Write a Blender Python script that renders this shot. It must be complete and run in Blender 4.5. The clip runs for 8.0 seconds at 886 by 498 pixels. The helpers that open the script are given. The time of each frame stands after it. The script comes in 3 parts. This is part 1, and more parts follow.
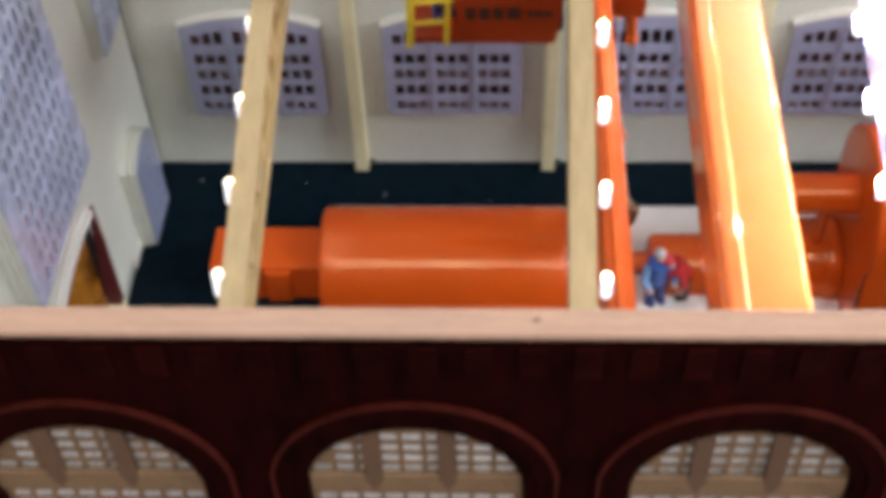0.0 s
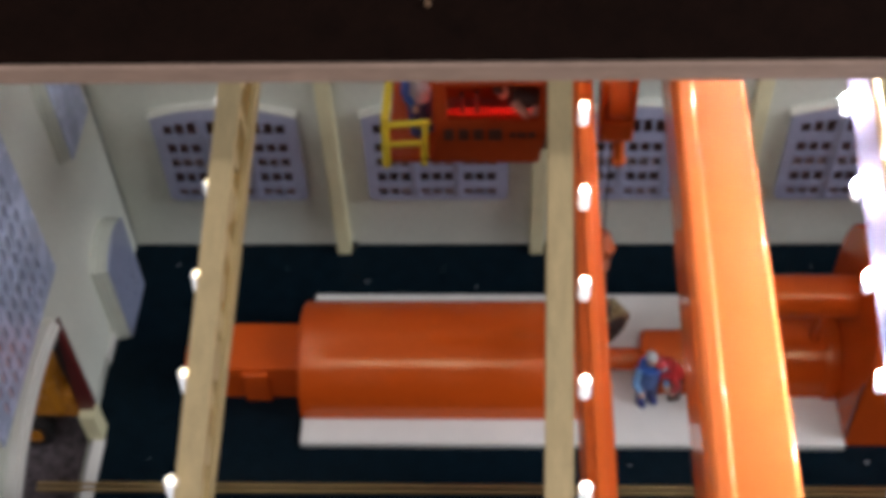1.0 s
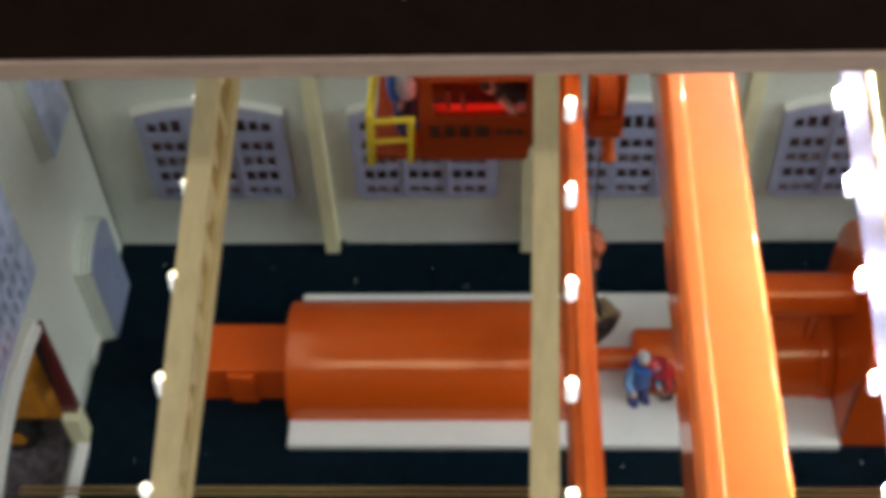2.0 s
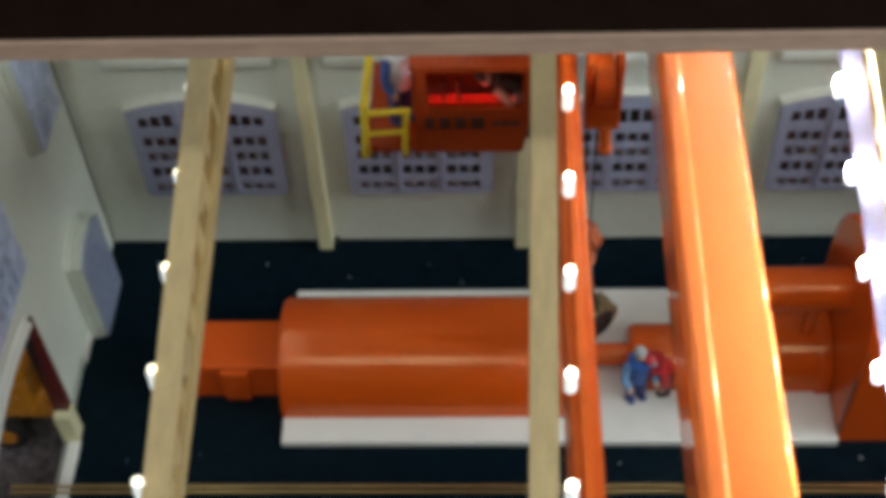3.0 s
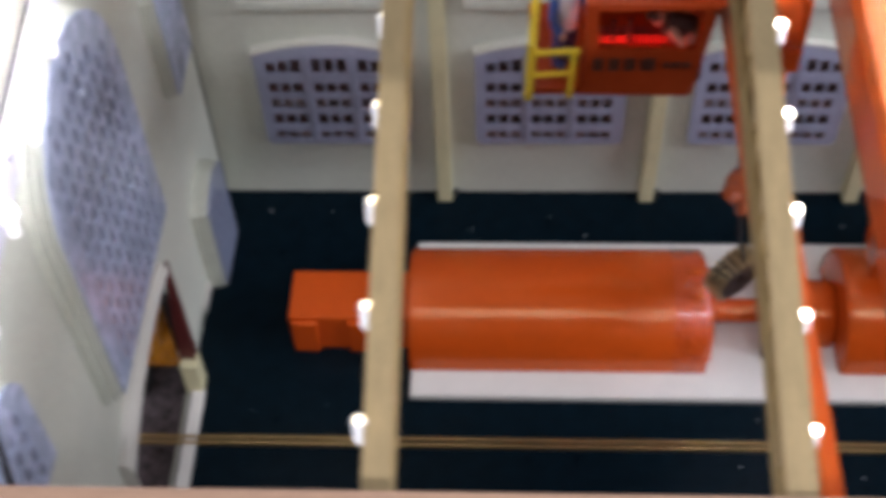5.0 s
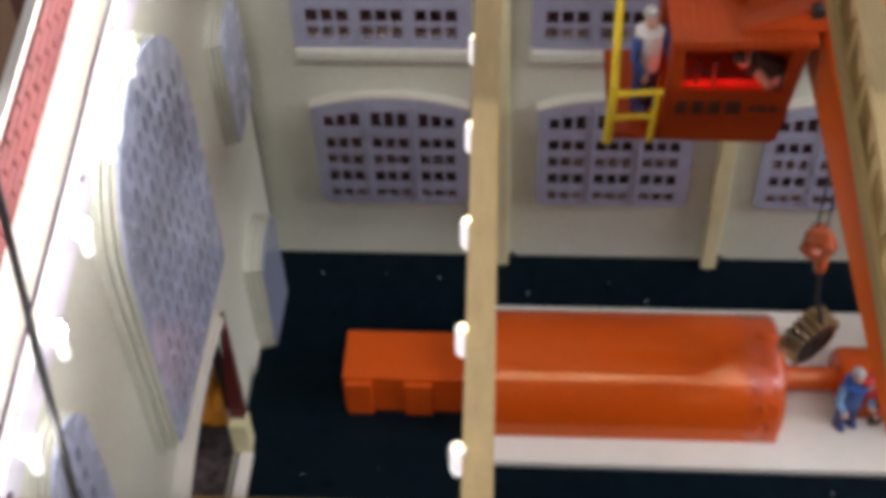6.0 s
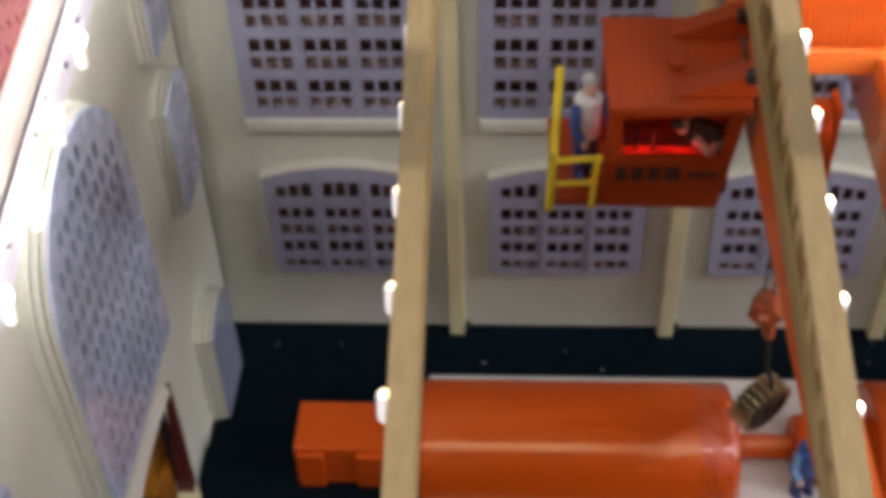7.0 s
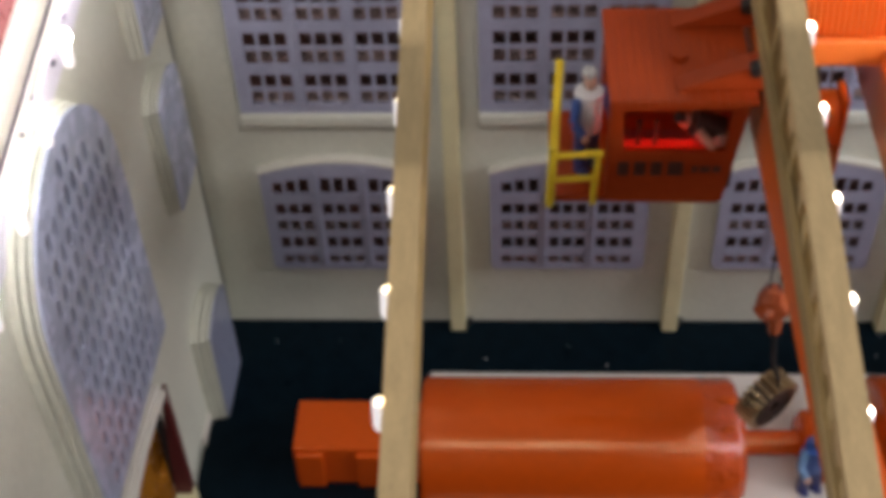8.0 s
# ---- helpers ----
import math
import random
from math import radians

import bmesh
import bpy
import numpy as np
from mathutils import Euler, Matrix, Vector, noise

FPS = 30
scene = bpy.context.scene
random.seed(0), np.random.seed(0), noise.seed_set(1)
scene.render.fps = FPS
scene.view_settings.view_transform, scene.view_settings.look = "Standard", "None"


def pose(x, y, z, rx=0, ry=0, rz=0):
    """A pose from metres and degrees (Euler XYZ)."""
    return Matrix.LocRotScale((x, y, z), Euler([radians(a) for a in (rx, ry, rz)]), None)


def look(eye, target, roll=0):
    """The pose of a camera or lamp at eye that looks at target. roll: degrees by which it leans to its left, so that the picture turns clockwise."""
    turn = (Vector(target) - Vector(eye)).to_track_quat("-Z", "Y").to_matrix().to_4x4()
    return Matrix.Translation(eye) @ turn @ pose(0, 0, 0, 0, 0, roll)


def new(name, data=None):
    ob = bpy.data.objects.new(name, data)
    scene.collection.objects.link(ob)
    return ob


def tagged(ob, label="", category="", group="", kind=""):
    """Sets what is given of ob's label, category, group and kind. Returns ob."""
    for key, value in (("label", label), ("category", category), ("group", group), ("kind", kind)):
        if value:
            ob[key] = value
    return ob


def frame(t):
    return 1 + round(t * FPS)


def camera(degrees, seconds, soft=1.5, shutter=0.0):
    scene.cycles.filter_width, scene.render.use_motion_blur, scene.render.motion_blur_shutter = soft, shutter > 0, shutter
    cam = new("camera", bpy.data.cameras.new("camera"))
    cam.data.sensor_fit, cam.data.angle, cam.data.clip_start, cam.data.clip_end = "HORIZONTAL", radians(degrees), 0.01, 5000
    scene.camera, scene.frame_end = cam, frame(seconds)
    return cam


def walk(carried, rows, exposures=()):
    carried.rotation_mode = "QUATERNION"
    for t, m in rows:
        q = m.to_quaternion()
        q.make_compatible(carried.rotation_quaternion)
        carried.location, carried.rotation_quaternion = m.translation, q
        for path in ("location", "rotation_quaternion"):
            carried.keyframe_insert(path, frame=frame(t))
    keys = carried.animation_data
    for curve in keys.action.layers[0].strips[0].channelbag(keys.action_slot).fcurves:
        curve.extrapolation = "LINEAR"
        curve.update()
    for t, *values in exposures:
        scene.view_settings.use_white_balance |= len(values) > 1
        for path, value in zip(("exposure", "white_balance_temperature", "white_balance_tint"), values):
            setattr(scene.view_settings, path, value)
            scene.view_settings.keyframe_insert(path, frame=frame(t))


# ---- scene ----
cam = camera(38.0, 8.0, soft=6.0, shutter=0.35)
PATH = [
    (0, (0.2323, -0.6304, 0.6279), (0.2121, -0.3011, 0.2521), -2.47),
    (0.5, (0.2394, -0.5883, 0.6474), (0.2169, -0.2611, 0.2699), -2.73),
    (0.7, (0.2432, -0.5782, 0.6518), (0.2196, -0.2516, 0.2740), -3.08),
    (1, (0.2425, -0.5523, 0.6550), (0.2213, -0.2318, 0.2718), -2.94),
    (1.5, (0.2473, -0.5446, 0.6509), (0.2261, -0.2249, 0.2671), -3.07),
    (3, (0.2451, -0.5436, 0.6387), (0.2281, -0.2229, 0.2555), -2.76),
    (3.5, (0.2450, -0.5428, 0.6325), (0.2263, -0.2209, 0.2503), -2.96),
    (4, (0.2420, -0.5408, 0.6279), (0.2241, -0.2192, 0.2454), -2.80),
    (4.5, (0.2369, -0.5380, 0.6222), (0.2161, -0.2205, 0.2365), -2.99),
    (4.7, (0.2287, -0.5354, 0.6206), (0.2000, -0.2218, 0.2322), -3.96),
    (4.8, (0.2172, -0.5365, 0.6193), (0.1880, -0.2236, 0.2304), -3.84),
    (4.9, (0.1977, -0.5385, 0.6177), (0.1717, -0.2260, 0.2282), -3.35),
    (5, (0.1789, -0.5436, 0.6208), (0.1551, -0.2319, 0.2306), -3.06),
    (5.2, (0.1481, -0.5392, 0.6100), (0.1225, -0.2295, 0.2183), -3.17),
    (6.3, (0.1558, -0.5520, 0.5867), (0.1262, -0.1995, 0.2334), -2.35),
    (6.4, (0.1622, -0.5512, 0.5898), (0.1318, -0.1965, 0.2387), -2.47),
    (6.5, (0.1658, -0.5525, 0.5865), (0.1354, -0.1934, 0.2399), -2.44),
    (7, (0.1709, -0.5494, 0.5830), (0.1463, -0.1863, 0.2401), -2.20),
    (7.5, (0.1735, -0.5441, 0.5798), (0.1482, -0.1820, 0.2359), -2.60),
    (8, (0.1727, -0.5381, 0.5783), (0.1465, -0.1784, 0.2321), -2.87),
]
EXPOSURES = [(0.0, 0.92, 6000, 16), (0.5, 0.37, 6000, 22), (1.0, 0.19, 5930, 15), (1.5, 0.28, 5860, 7), (3.0, 0.21, 5900, 1), (3.5, 0.20, 5850, 2), (4.5, 0.53, 5500, 12), (5.2, 0.44, 6000, 18), (6.5, 0.42, 6400, 16), (7.0, 0.24, 6450, 18), (8.0, 0.17, 6450, 18)]
walk(cam, [(t, look(eye, target, roll)) for t, eye, target, roll in PATH], EXPOSURES)

# ---- light ----
world = bpy.data.worlds.new("room_light")
scene.world = world
world.use_nodes = True
world.node_tree.nodes["Background"].inputs[0].default_value = (1.0, 0.98, 0.95, 1)
world.node_tree.nodes["Background"].inputs[1].default_value = 0.25

tube = bpy.data.lights.new("room_tube", "AREA")
tube.shape = "RECTANGLE"
tube.size, tube.size_y = 2.4, 0.07
tube.energy = 14.0
tube.color = (1.0, 0.97, 0.93)
new("room_tube", tube).matrix_world = look((0.55, -1.45, 1.95), (0.55, -0.15, 0.05))

# Added fill lamp from the right, out of view, to brighten the end wall.
side_fill = bpy.data.lights.new("room_window", "AREA")
side_fill.shape = "RECTANGLE"
side_fill.size, side_fill.size_y = 1.2, 1.0
side_fill.energy = 31.0
side_fill.color = (0.95, 0.98, 1.0)
new("room_window", side_fill).matrix_world = look((2.4, -0.55, 1.25), (0.0, -0.2, 0.15))

# The plan below is written in decimetres: a model power house on a table.
D = 0.1


# ---- materials ----
def mat(name, color, rough=0.5, metal=0.0, vary=0.12, grain=60.0, blotch=9.0, bump=0.15, coat=0.0, emit=None, strength=0.0, stretch=(1, 1, 1), spec=0.5, coat_rough=0.1, relief=0.0006, tint=(1, 1, 1)):
    m = bpy.data.materials.new(name)
    m.use_nodes = True
    n, l = m.node_tree.nodes, m.node_tree.links
    b = n["Principled BSDF"]
    b.inputs["Roughness"].default_value = rough
    b.inputs["Metallic"].default_value = metal
    b.inputs["Specular IOR Level"].default_value = spec
    b.inputs["Specular Tint"].default_value = (*tint, 1)
    b.inputs["Coat Weight"].default_value = coat
    b.inputs["Coat Roughness"].default_value = coat_rough
    geo = n.new("ShaderNodeNewGeometry")
    scale = n.new("ShaderNodeMapping")
    scale.inputs["Scale"].default_value = stretch
    l.new(geo.outputs["Position"], scale.inputs["Vector"])
    fine = n.new("ShaderNodeTexNoise")
    fine.inputs["Scale"].default_value = grain * 10
    fine.inputs["Detail"].default_value = 4
    big = n.new("ShaderNodeTexNoise")
    big.inputs["Scale"].default_value = blotch * 10
    big.inputs["Detail"].default_value = 3
    l.new(scale.outputs[0], fine.inputs["Vector"])
    l.new(scale.outputs[0], big.inputs["Vector"])
    add = n.new("ShaderNodeMath")
    add.operation = "ADD"
    l.new(fine.outputs["Fac"], add.inputs[0])
    l.new(big.outputs["Fac"], add.inputs[1])
    ramp = n.new("ShaderNodeMapRange")
    ramp.inputs["From Min"].default_value = 0.6
    ramp.inputs["From Max"].default_value = 1.4
    l.new(add.outputs[0], ramp.inputs["Value"])
    mix = n.new("ShaderNodeMix")
    mix.data_type = "RGBA"
    mix.inputs[6].default_value = (*[c * (1 - vary) for c in color], 1)
    mix.inputs[7].default_value = (*[min(1, c * (1 + vary)) for c in color], 1)
    l.new(ramp.outputs[0], mix.inputs[0])
    l.new(mix.outputs[2], b.inputs["Base Color"])
    rr = n.new("ShaderNodeMapRange")
    rr.inputs["To Min"].default_value = max(0.02, rough - 0.08)
    rr.inputs["To Max"].default_value = min(1, rough + 0.1)
    l.new(big.outputs["Fac"], rr.inputs["Value"])
    l.new(rr.outputs[0], b.inputs["Roughness"])
    if bump:
        bn = n.new("ShaderNodeBump")
        bn.inputs["Strength"].default_value = bump
        bn.inputs["Distance"].default_value = relief
        l.new(add.outputs[0], bn.inputs["Height"])
        l.new(bn.outputs[0], b.inputs["Normal"])
    if emit:
        b.inputs["Emission Color"].default_value = (*emit, 1)
        b.inputs["Emission Strength"].default_value = strength
    return m


HOOD_WHITE = mat("cream_hood_paint", (0.68, 0.67, 0.58), 0.4, vary=0.06)
CREAM = mat("cream_wall_paint", (0.595, 0.605, 0.505), 0.6, vary=0.10, grain=30, blotch=2.6, bump=0.1)
YELLOW_CREAM = mat("yellowed_cream_paint", (0.66, 0.61, 0.36), 0.5, vary=0.1)
LAVENDER = mat("lavender_grey_plastic", (0.325, 0.335, 0.435), 0.45, vary=0.12)
ORANGE = mat("orange_gloss_paint", (0.58, 0.078, 0.005), 0.2, vary=0.06, grain=20, blotch=2.5, bump=0.03, coat=0.06, spec=0.7, coat_rough=0.15, tint=(1.0, 0.70, 0.34))
GIRDER_PAINT = mat("orange_enamel", (0.78, 0.18, 0.026), 0.4, vary=0.04, grain=20, blotch=4.0, bump=0, coat=1.0, spec=0.2, coat_rough=0.07)
BEAM_PAINT = mat("orange_beam_paint", (0.80, 0.145, 0.014), 0.45, vary=0.07, grain=20, blotch=4.0, bump=0.05, coat=0.25, spec=0.15, coat_rough=0.2)
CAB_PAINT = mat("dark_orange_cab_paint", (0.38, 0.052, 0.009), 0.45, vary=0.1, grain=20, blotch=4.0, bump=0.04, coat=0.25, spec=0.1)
COPPER = mat("crumpled_amber_foil", (0.40, 0.085, 0.025), 0.2, vary=0.4, grain=30, blotch=14, bump=1.0, coat=0.8)
ORANGE_CRINKLED = mat("crinkled_orange_gloss_paint", (0.60, 0.08, 0.007), 0.18, vary=0.1, grain=14, blotch=7, bump=1.0, coat=1.0, relief=0.0022)
FLOOR = mat("dark_teal_floor_paint", (0.0022, 0.0072, 0.0115), 0.3, vary=0.4, grain=40, bump=0.08, spec=0.055)
PAD = mat("off_white_card", (0.72, 0.69, 0.62), 0.6, vary=0.06)
TRUSS = mat("bare_basswood", (0.54, 0.395, 0.19), 0.6, vary=0.2, stretch=(4, 0.4, 4))
BRASS = mat("brass_rail", (0.55, 0.38, 0.16), 0.3, 0.9)
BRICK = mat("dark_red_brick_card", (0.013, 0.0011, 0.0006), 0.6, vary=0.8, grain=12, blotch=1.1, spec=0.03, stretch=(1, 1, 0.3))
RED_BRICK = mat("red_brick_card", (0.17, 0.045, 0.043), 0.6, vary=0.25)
JAMB_RED = mat("dark_red_jamb_paint", (0.10, 0.011, 0.010), 0.4, vary=0.35)
RAW_WOOD = mat("raw_pine_edge", (0.55, 0.34, 0.22), 0.6, vary=0.15, stretch=(0.3, 3, 3))
ROOF = mat("dark_brown_roof", (0.0085, 0.0036, 0.0022), 0.85, vary=0.35, spec=0.04)
GRAVEL = mat("grey_brown_gravel", (0.085, 0.066, 0.068), 0.85, vary=1.0, grain=38, blotch=16, bump=1.0)
TABLE = mat("brown_table", (0.22, 0.12, 0.06), 0.5, vary=0.2, stretch=(0.3, 3, 3))
DARK_BOARD = mat("dark_brown_boards", (0.15, 0.065, 0.05), 0.7, vary=0.85, grain=8, blotch=1.2, stretch=(1, 1, 0.3))
PATH_BRICK = mat("pink_brick_paving", (0.42, 0.2, 0.16), 0.8, vary=0.3)
CORBEL = mat("dark_corbel_paint", (0.014, 0.0016, 0.0009), 0.6, vary=0.6, grain=12, blotch=2.5, spec=0.03)
MULLION = mat("brown_mullion", (0.13, 0.07, 0.035), 0.6, vary=0.2)
PALE_CARD = mat("pale_lattice_card", (0.64, 0.62, 0.58), 0.5, vary=0.6, blotch=0.9)
GLAZING_WOOD = mat("dull_brown_glazing_wood", (0.34, 0.225, 0.19), 0.6, vary=0.5, grain=10, blotch=1.6)
BEAM = mat("tan_window_rail", (0.21, 0.125, 0.058), 0.6, vary=0.25)
HOOD_EDGE = mat("worn_red_hood_edge", (0.05, 0.007, 0.0035), 0.5, vary=0.5, spec=0.1)
TRUSS_CORE = mat("honey_brown_wood", (0.30, 0.185, 0.045), 0.6, vary=0.6, grain=9, blotch=3)
TRUSS_OLIVE = mat("olive_basswood", (0.52, 0.385, 0.17), 0.6, vary=0.2, stretch=(4, 0.4, 4))
TRUSS_WEB = mat("honey_wood_web", (0.58, 0.43, 0.19), 0.6, vary=0.3, grain=10, blotch=3)
SALMON = mat("salmon_pane_tint", (0.42, 0.20, 0.19), 0.3, vary=0.25, grain=10, blotch=3, bump=0, coat=0.4)
FROST = mat("frosted_lavender_film", (0.31, 0.305, 0.38), 0.25, vary=0.3, grain=10, blotch=3, bump=0, coat=0.5)
YELLOW = mat("yellow_paint", (0.75, 0.55, 0.02), 0.4)
TRUCK = mat("amber_truck_paint", (0.55, 0.21, 0.01), 0.25, coat=0.5)
BLACK = mat("black_rubber", (0.012, 0.012, 0.012), 0.5)
STEEL = mat("dark_steel", (0.16, 0.12, 0.09), 0.35, 0.8)
BULB = mat("warm_white_led", (0.9, 0.85, 0.75), 0.3, emit=(1.0, 0.86, 0.62), strength=38.0, bump=0)
RED_LAMP = mat("red_led", (0.8, 0.05, 0.02), 0.3, emit=(1.0, 0.05, 0.02), strength=32.0, bump=0)
DIM_BULB = mat("dim_warm_led", (0.9, 0.85, 0.75), 0.3, emit=(1.0, 0.80, 0.42), strength=3.5, bump=0)
THIN_WIRE = mat("dull_silver_wire", (0.3, 0.28, 0.25), 0.5)
WIRE = mat("white_led_wire", (0.75, 0.74, 0.72), 0.4)
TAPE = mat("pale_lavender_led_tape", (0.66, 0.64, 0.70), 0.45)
# Same tape coloured darker, to hold down the glare of the bulbs beside it.
DARKENED_TAPE = mat("darkened_led_tape", (0.15, 0.135, 0.20), 0.45)
BLUE = mat("blue_figure_paint", (0.035, 0.10, 0.34), 0.4)
# The red lamp glow on the console is put into its base colour.
CONSOLE = mat("red_lit_console", (0.30, 0.05, 0.035), 0.4)
RED = mat("red_figure_paint", (0.5, 0.03, 0.03), 0.35)
SKIN = mat("figure_flesh_paint", (0.6, 0.36, 0.26), 0.5)
GREY = mat("grey_figure_paint", (0.4, 0.4, 0.38), 0.5)
WHITE = mat("white_figure_paint", (0.75, 0.75, 0.75), 0.4)


GLASS = bpy.data.materials.new("clear_glazing")
GLASS.use_nodes = True
_g = GLASS.node_tree.nodes["Principled BSDF"]
_g.inputs["Base Color"].default_value = (0.9, 0.92, 0.95, 1)
_g.inputs["Transmission Weight"].default_value = 1.0
_g.inputs["Roughness"].default_value = 0.03
_g.inputs["IOR"].default_value = 1.12
COOL = mat("cool_white_led", (0.9, 0.9, 0.9), 0.3, emit=(0.93, 0.95, 1.0), strength=720.0, bump=0)
WALL_LED = mat("bright_wall_led", (0.9, 0.9, 0.9), 0.3, emit=(1.0, 0.96, 0.92), strength=205.0, bump=0)
BULB_BODY = mat("milky_led_body", (0.45, 0.44, 0.43), 0.3, vary=0.04, emit=(1.0, 0.97, 0.93), strength=0.6, bump=0)
ACETATE = mat("glossy_lavender_lattice", (0.46, 0.51, 0.66), 0.26, vary=0.14, bump=0.02, coat=0.3)
SMOKED = mat("smoky_lavender_plastic", (0.24, 0.265, 0.36), 0.3, vary=0.3, blotch=2.0, bump=0.02, coat=0.3)
# Bare plywood, with the shade on the roof edge put into its colour.
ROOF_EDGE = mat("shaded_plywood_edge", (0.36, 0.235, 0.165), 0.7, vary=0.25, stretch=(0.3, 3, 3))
CHIP = mat("purple_led_chip", (0.07, 0.045, 0.095), 0.4)
SIGN = mat("dark_sign_paint", (0.075, 0.022, 0.012), 0.5)


# ---- mesh helpers ----
def box(bm, x0, x1, y0, y1, z0, z1, bevel=0.0, segs=2):
    g = bmesh.ops.create_cube(bm, size=1, matrix=Matrix.LocRotScale(((x0 + x1) / 2, (y0 + y1) / 2, (z0 + z1) / 2), None, (abs(x1 - x0), abs(y1 - y0), abs(z1 - z0))))
    if bevel:
        edges = list({e for v in g["verts"] for e in v.link_edges})
        bmesh.ops.bevel(bm, geom=edges, offset=bevel, segments=segs, affect="EDGES", profile=0.5)
    return bm


def rod(bm, a, b, r, seg=16, r2=None):
    a, b = Vector(a), Vector(b)
    d = b - a
    m = Matrix.Translation((a + b) / 2) @ d.to_track_quat("Z", "Y").to_matrix().to_4x4()
    bmesh.ops.create_cone(bm, cap_ends=True, segments=seg, radius1=r, radius2=r if r2 is None else r2, depth=d.length, matrix=m)
    return bm


def ball(bm, c, r, sx=1, sy=1, sz=1, seg=12):
    bmesh.ops.create_uvsphere(bm, u_segments=seg, v_segments=max(6, seg // 2), radius=r, matrix=Matrix.LocRotScale(c, None, (sx, sy, sz)))
    return bm


def span(loop):
    """The area inside one closed outline."""
    return abs(sum(p[0] * q[1] - q[0] * p[1] for p, q in zip(loop, loop[1:] + loop[:1]))) / 2


def plate(bm, loops, frame_m, thick):
    """A flat plate in the plane of frame_m (u, v, depth), outline first, holes after, extruded along the depth."""
    want = span(loops[0]) - sum(span(h) for h in loops[1:])
    for turn in (0.0, 0.137, 0.41, 0.733, 1.09, 1.31):
        spin = Matrix.Rotation(turn, 4, "Z")
        edges, made = [], []
        for loop in loops:
            vs = [bm.verts.new(spin @ Vector((u * 10, v * 10, 0))) for u, v in loop]
            made += vs
            edges += [bm.edges.new((vs[i], vs[(i + 1) % len(vs)])) for i in range(len(vs))]
        faces = [f for f in bmesh.ops.triangle_fill(bm, edges=edges, use_beauty=True)["geom"] if isinstance(f, bmesh.types.BMFace)]
        if turn > 1.3 or abs(sum(f.calc_area() for f in faces) / 100 - want) < 0.002 * want:
            break
        bmesh.ops.delete(bm, geom=made, context="VERTS")
    back = frame_m @ Matrix.Diagonal((0.1, 0.1, 1, 1)) @ spin.inverted()
    bmesh.ops.transform(bm, matrix=back, verts=made)
    more = bmesh.ops.extrude_face_region(bm, geom=faces)
    push = frame_m.to_3x3() @ Vector((0, 0, thick))
    for v in more["geom"]:
        if isinstance(v, bmesh.types.BMVert):
            v.co += push
    bmesh.ops.recalc_face_normals(bm, faces=bm.faces)
    return bm


def rect(u0, u1, v0, v1):
    return [(u0, v0), (u1, v0), (u1, v1), (u0, v1)]


def arched(u0, u1, v0, spring, apex, steps=10):
    """A rectangle with a bowed top, anticlockwise."""
    c, w = (u0 + u1) / 2, (u1 - u0) / 2
    rise = max(1e-4, apex - spring)
    r = (w * w + rise * rise) / (2 * rise)
    out = [(u0, v0), (u1, v0)]
    a = math.asin(min(1, w / r))
    if rise > w * 0.999:
        a = math.pi / 2
    for i in range(steps + 1):
        t = a - 2 * a * i / steps
        out.append((c + r * math.sin(t), apex - r + r * math.cos(t)))
    return out


def band(outer, inner):
    """The strip between two arches that stand on one line."""
    return outer[1:] + outer[:1] + (inner[1:] + inner[:1])[::-1]


FACE_FAR = Matrix(((1, 0, 0, 0), (0, 0, 1, 0), (0, 1, 0, 0), (0, 0, 0, 1)))    # u = x, v = z, depth = +y
FACE_LEFT = Matrix(((0, 0, 1, 0), (1, 0, 0, 0), (0, 1, 0, 0), (0, 0, 0, 1)))   # u = y, v = z, depth = +x


def at_y(y):
    return Matrix.Translation((0, y, 0)) @ FACE_FAR


def at_x(x):
    return Matrix.Translation((x, 0, 0)) @ FACE_LEFT


def finish(name, bm, material, smooth=False):
    bmesh.ops.scale(bm, vec=(D, D, D), verts=bm.verts)
    me = bpy.data.meshes.new(name)
    bm.to_mesh(me)
    bm.free()
    for m in material if isinstance(material, (list, tuple)) else [material]:
        me.materials.append(m)
    if smooth:
        me.shade_smooth()
        me.set_sharp_from_angle(angle=radians(35))
    return new(name, me)


def thing(name, base, label, category, group="", kind=""):
    e = new(name)
    e.empty_display_size = 0.01
    e.location = [c * D for c in base]
    return tagged(e, label, category, group, kind)


def part(name, bm, material, parent, label="", smooth=False):
    ob = finish(name, bm, material, smooth)
    ob.parent = parent
    if parent.parent is None:
        ob.matrix_parent_inverse = Matrix.Translation(-parent.location)
    if label:
        tagged(ob, label)
    return ob


def solo(name, bm, material, label, category, kind="", group="", smooth=False):
    return tagged(finish(name, bm, material, smooth), label, category, group, kind)


B = bmesh.new

# ---- plan (decimetres) ----
WALL_T = 0.2
NEAR_Y, NEAR_Z = -3.83, 3.15
RIGHT = 6.6
SLOPE = 0.183


def truss_z(y):
    return 3.409 + SLOPE * (y + 1)


def wall_top(y):
    return 3.07 + SLOPE * (y + 1.7)


def ledge(y):
    return wall_top(y) - 0.15


def skew(bm, k=0.03):
    """The crane and the second and third truss stand slightly askew to the long wall."""
    for v in bm.verts:
        v.co.x += k * (v.co.y + 1)
    return bm


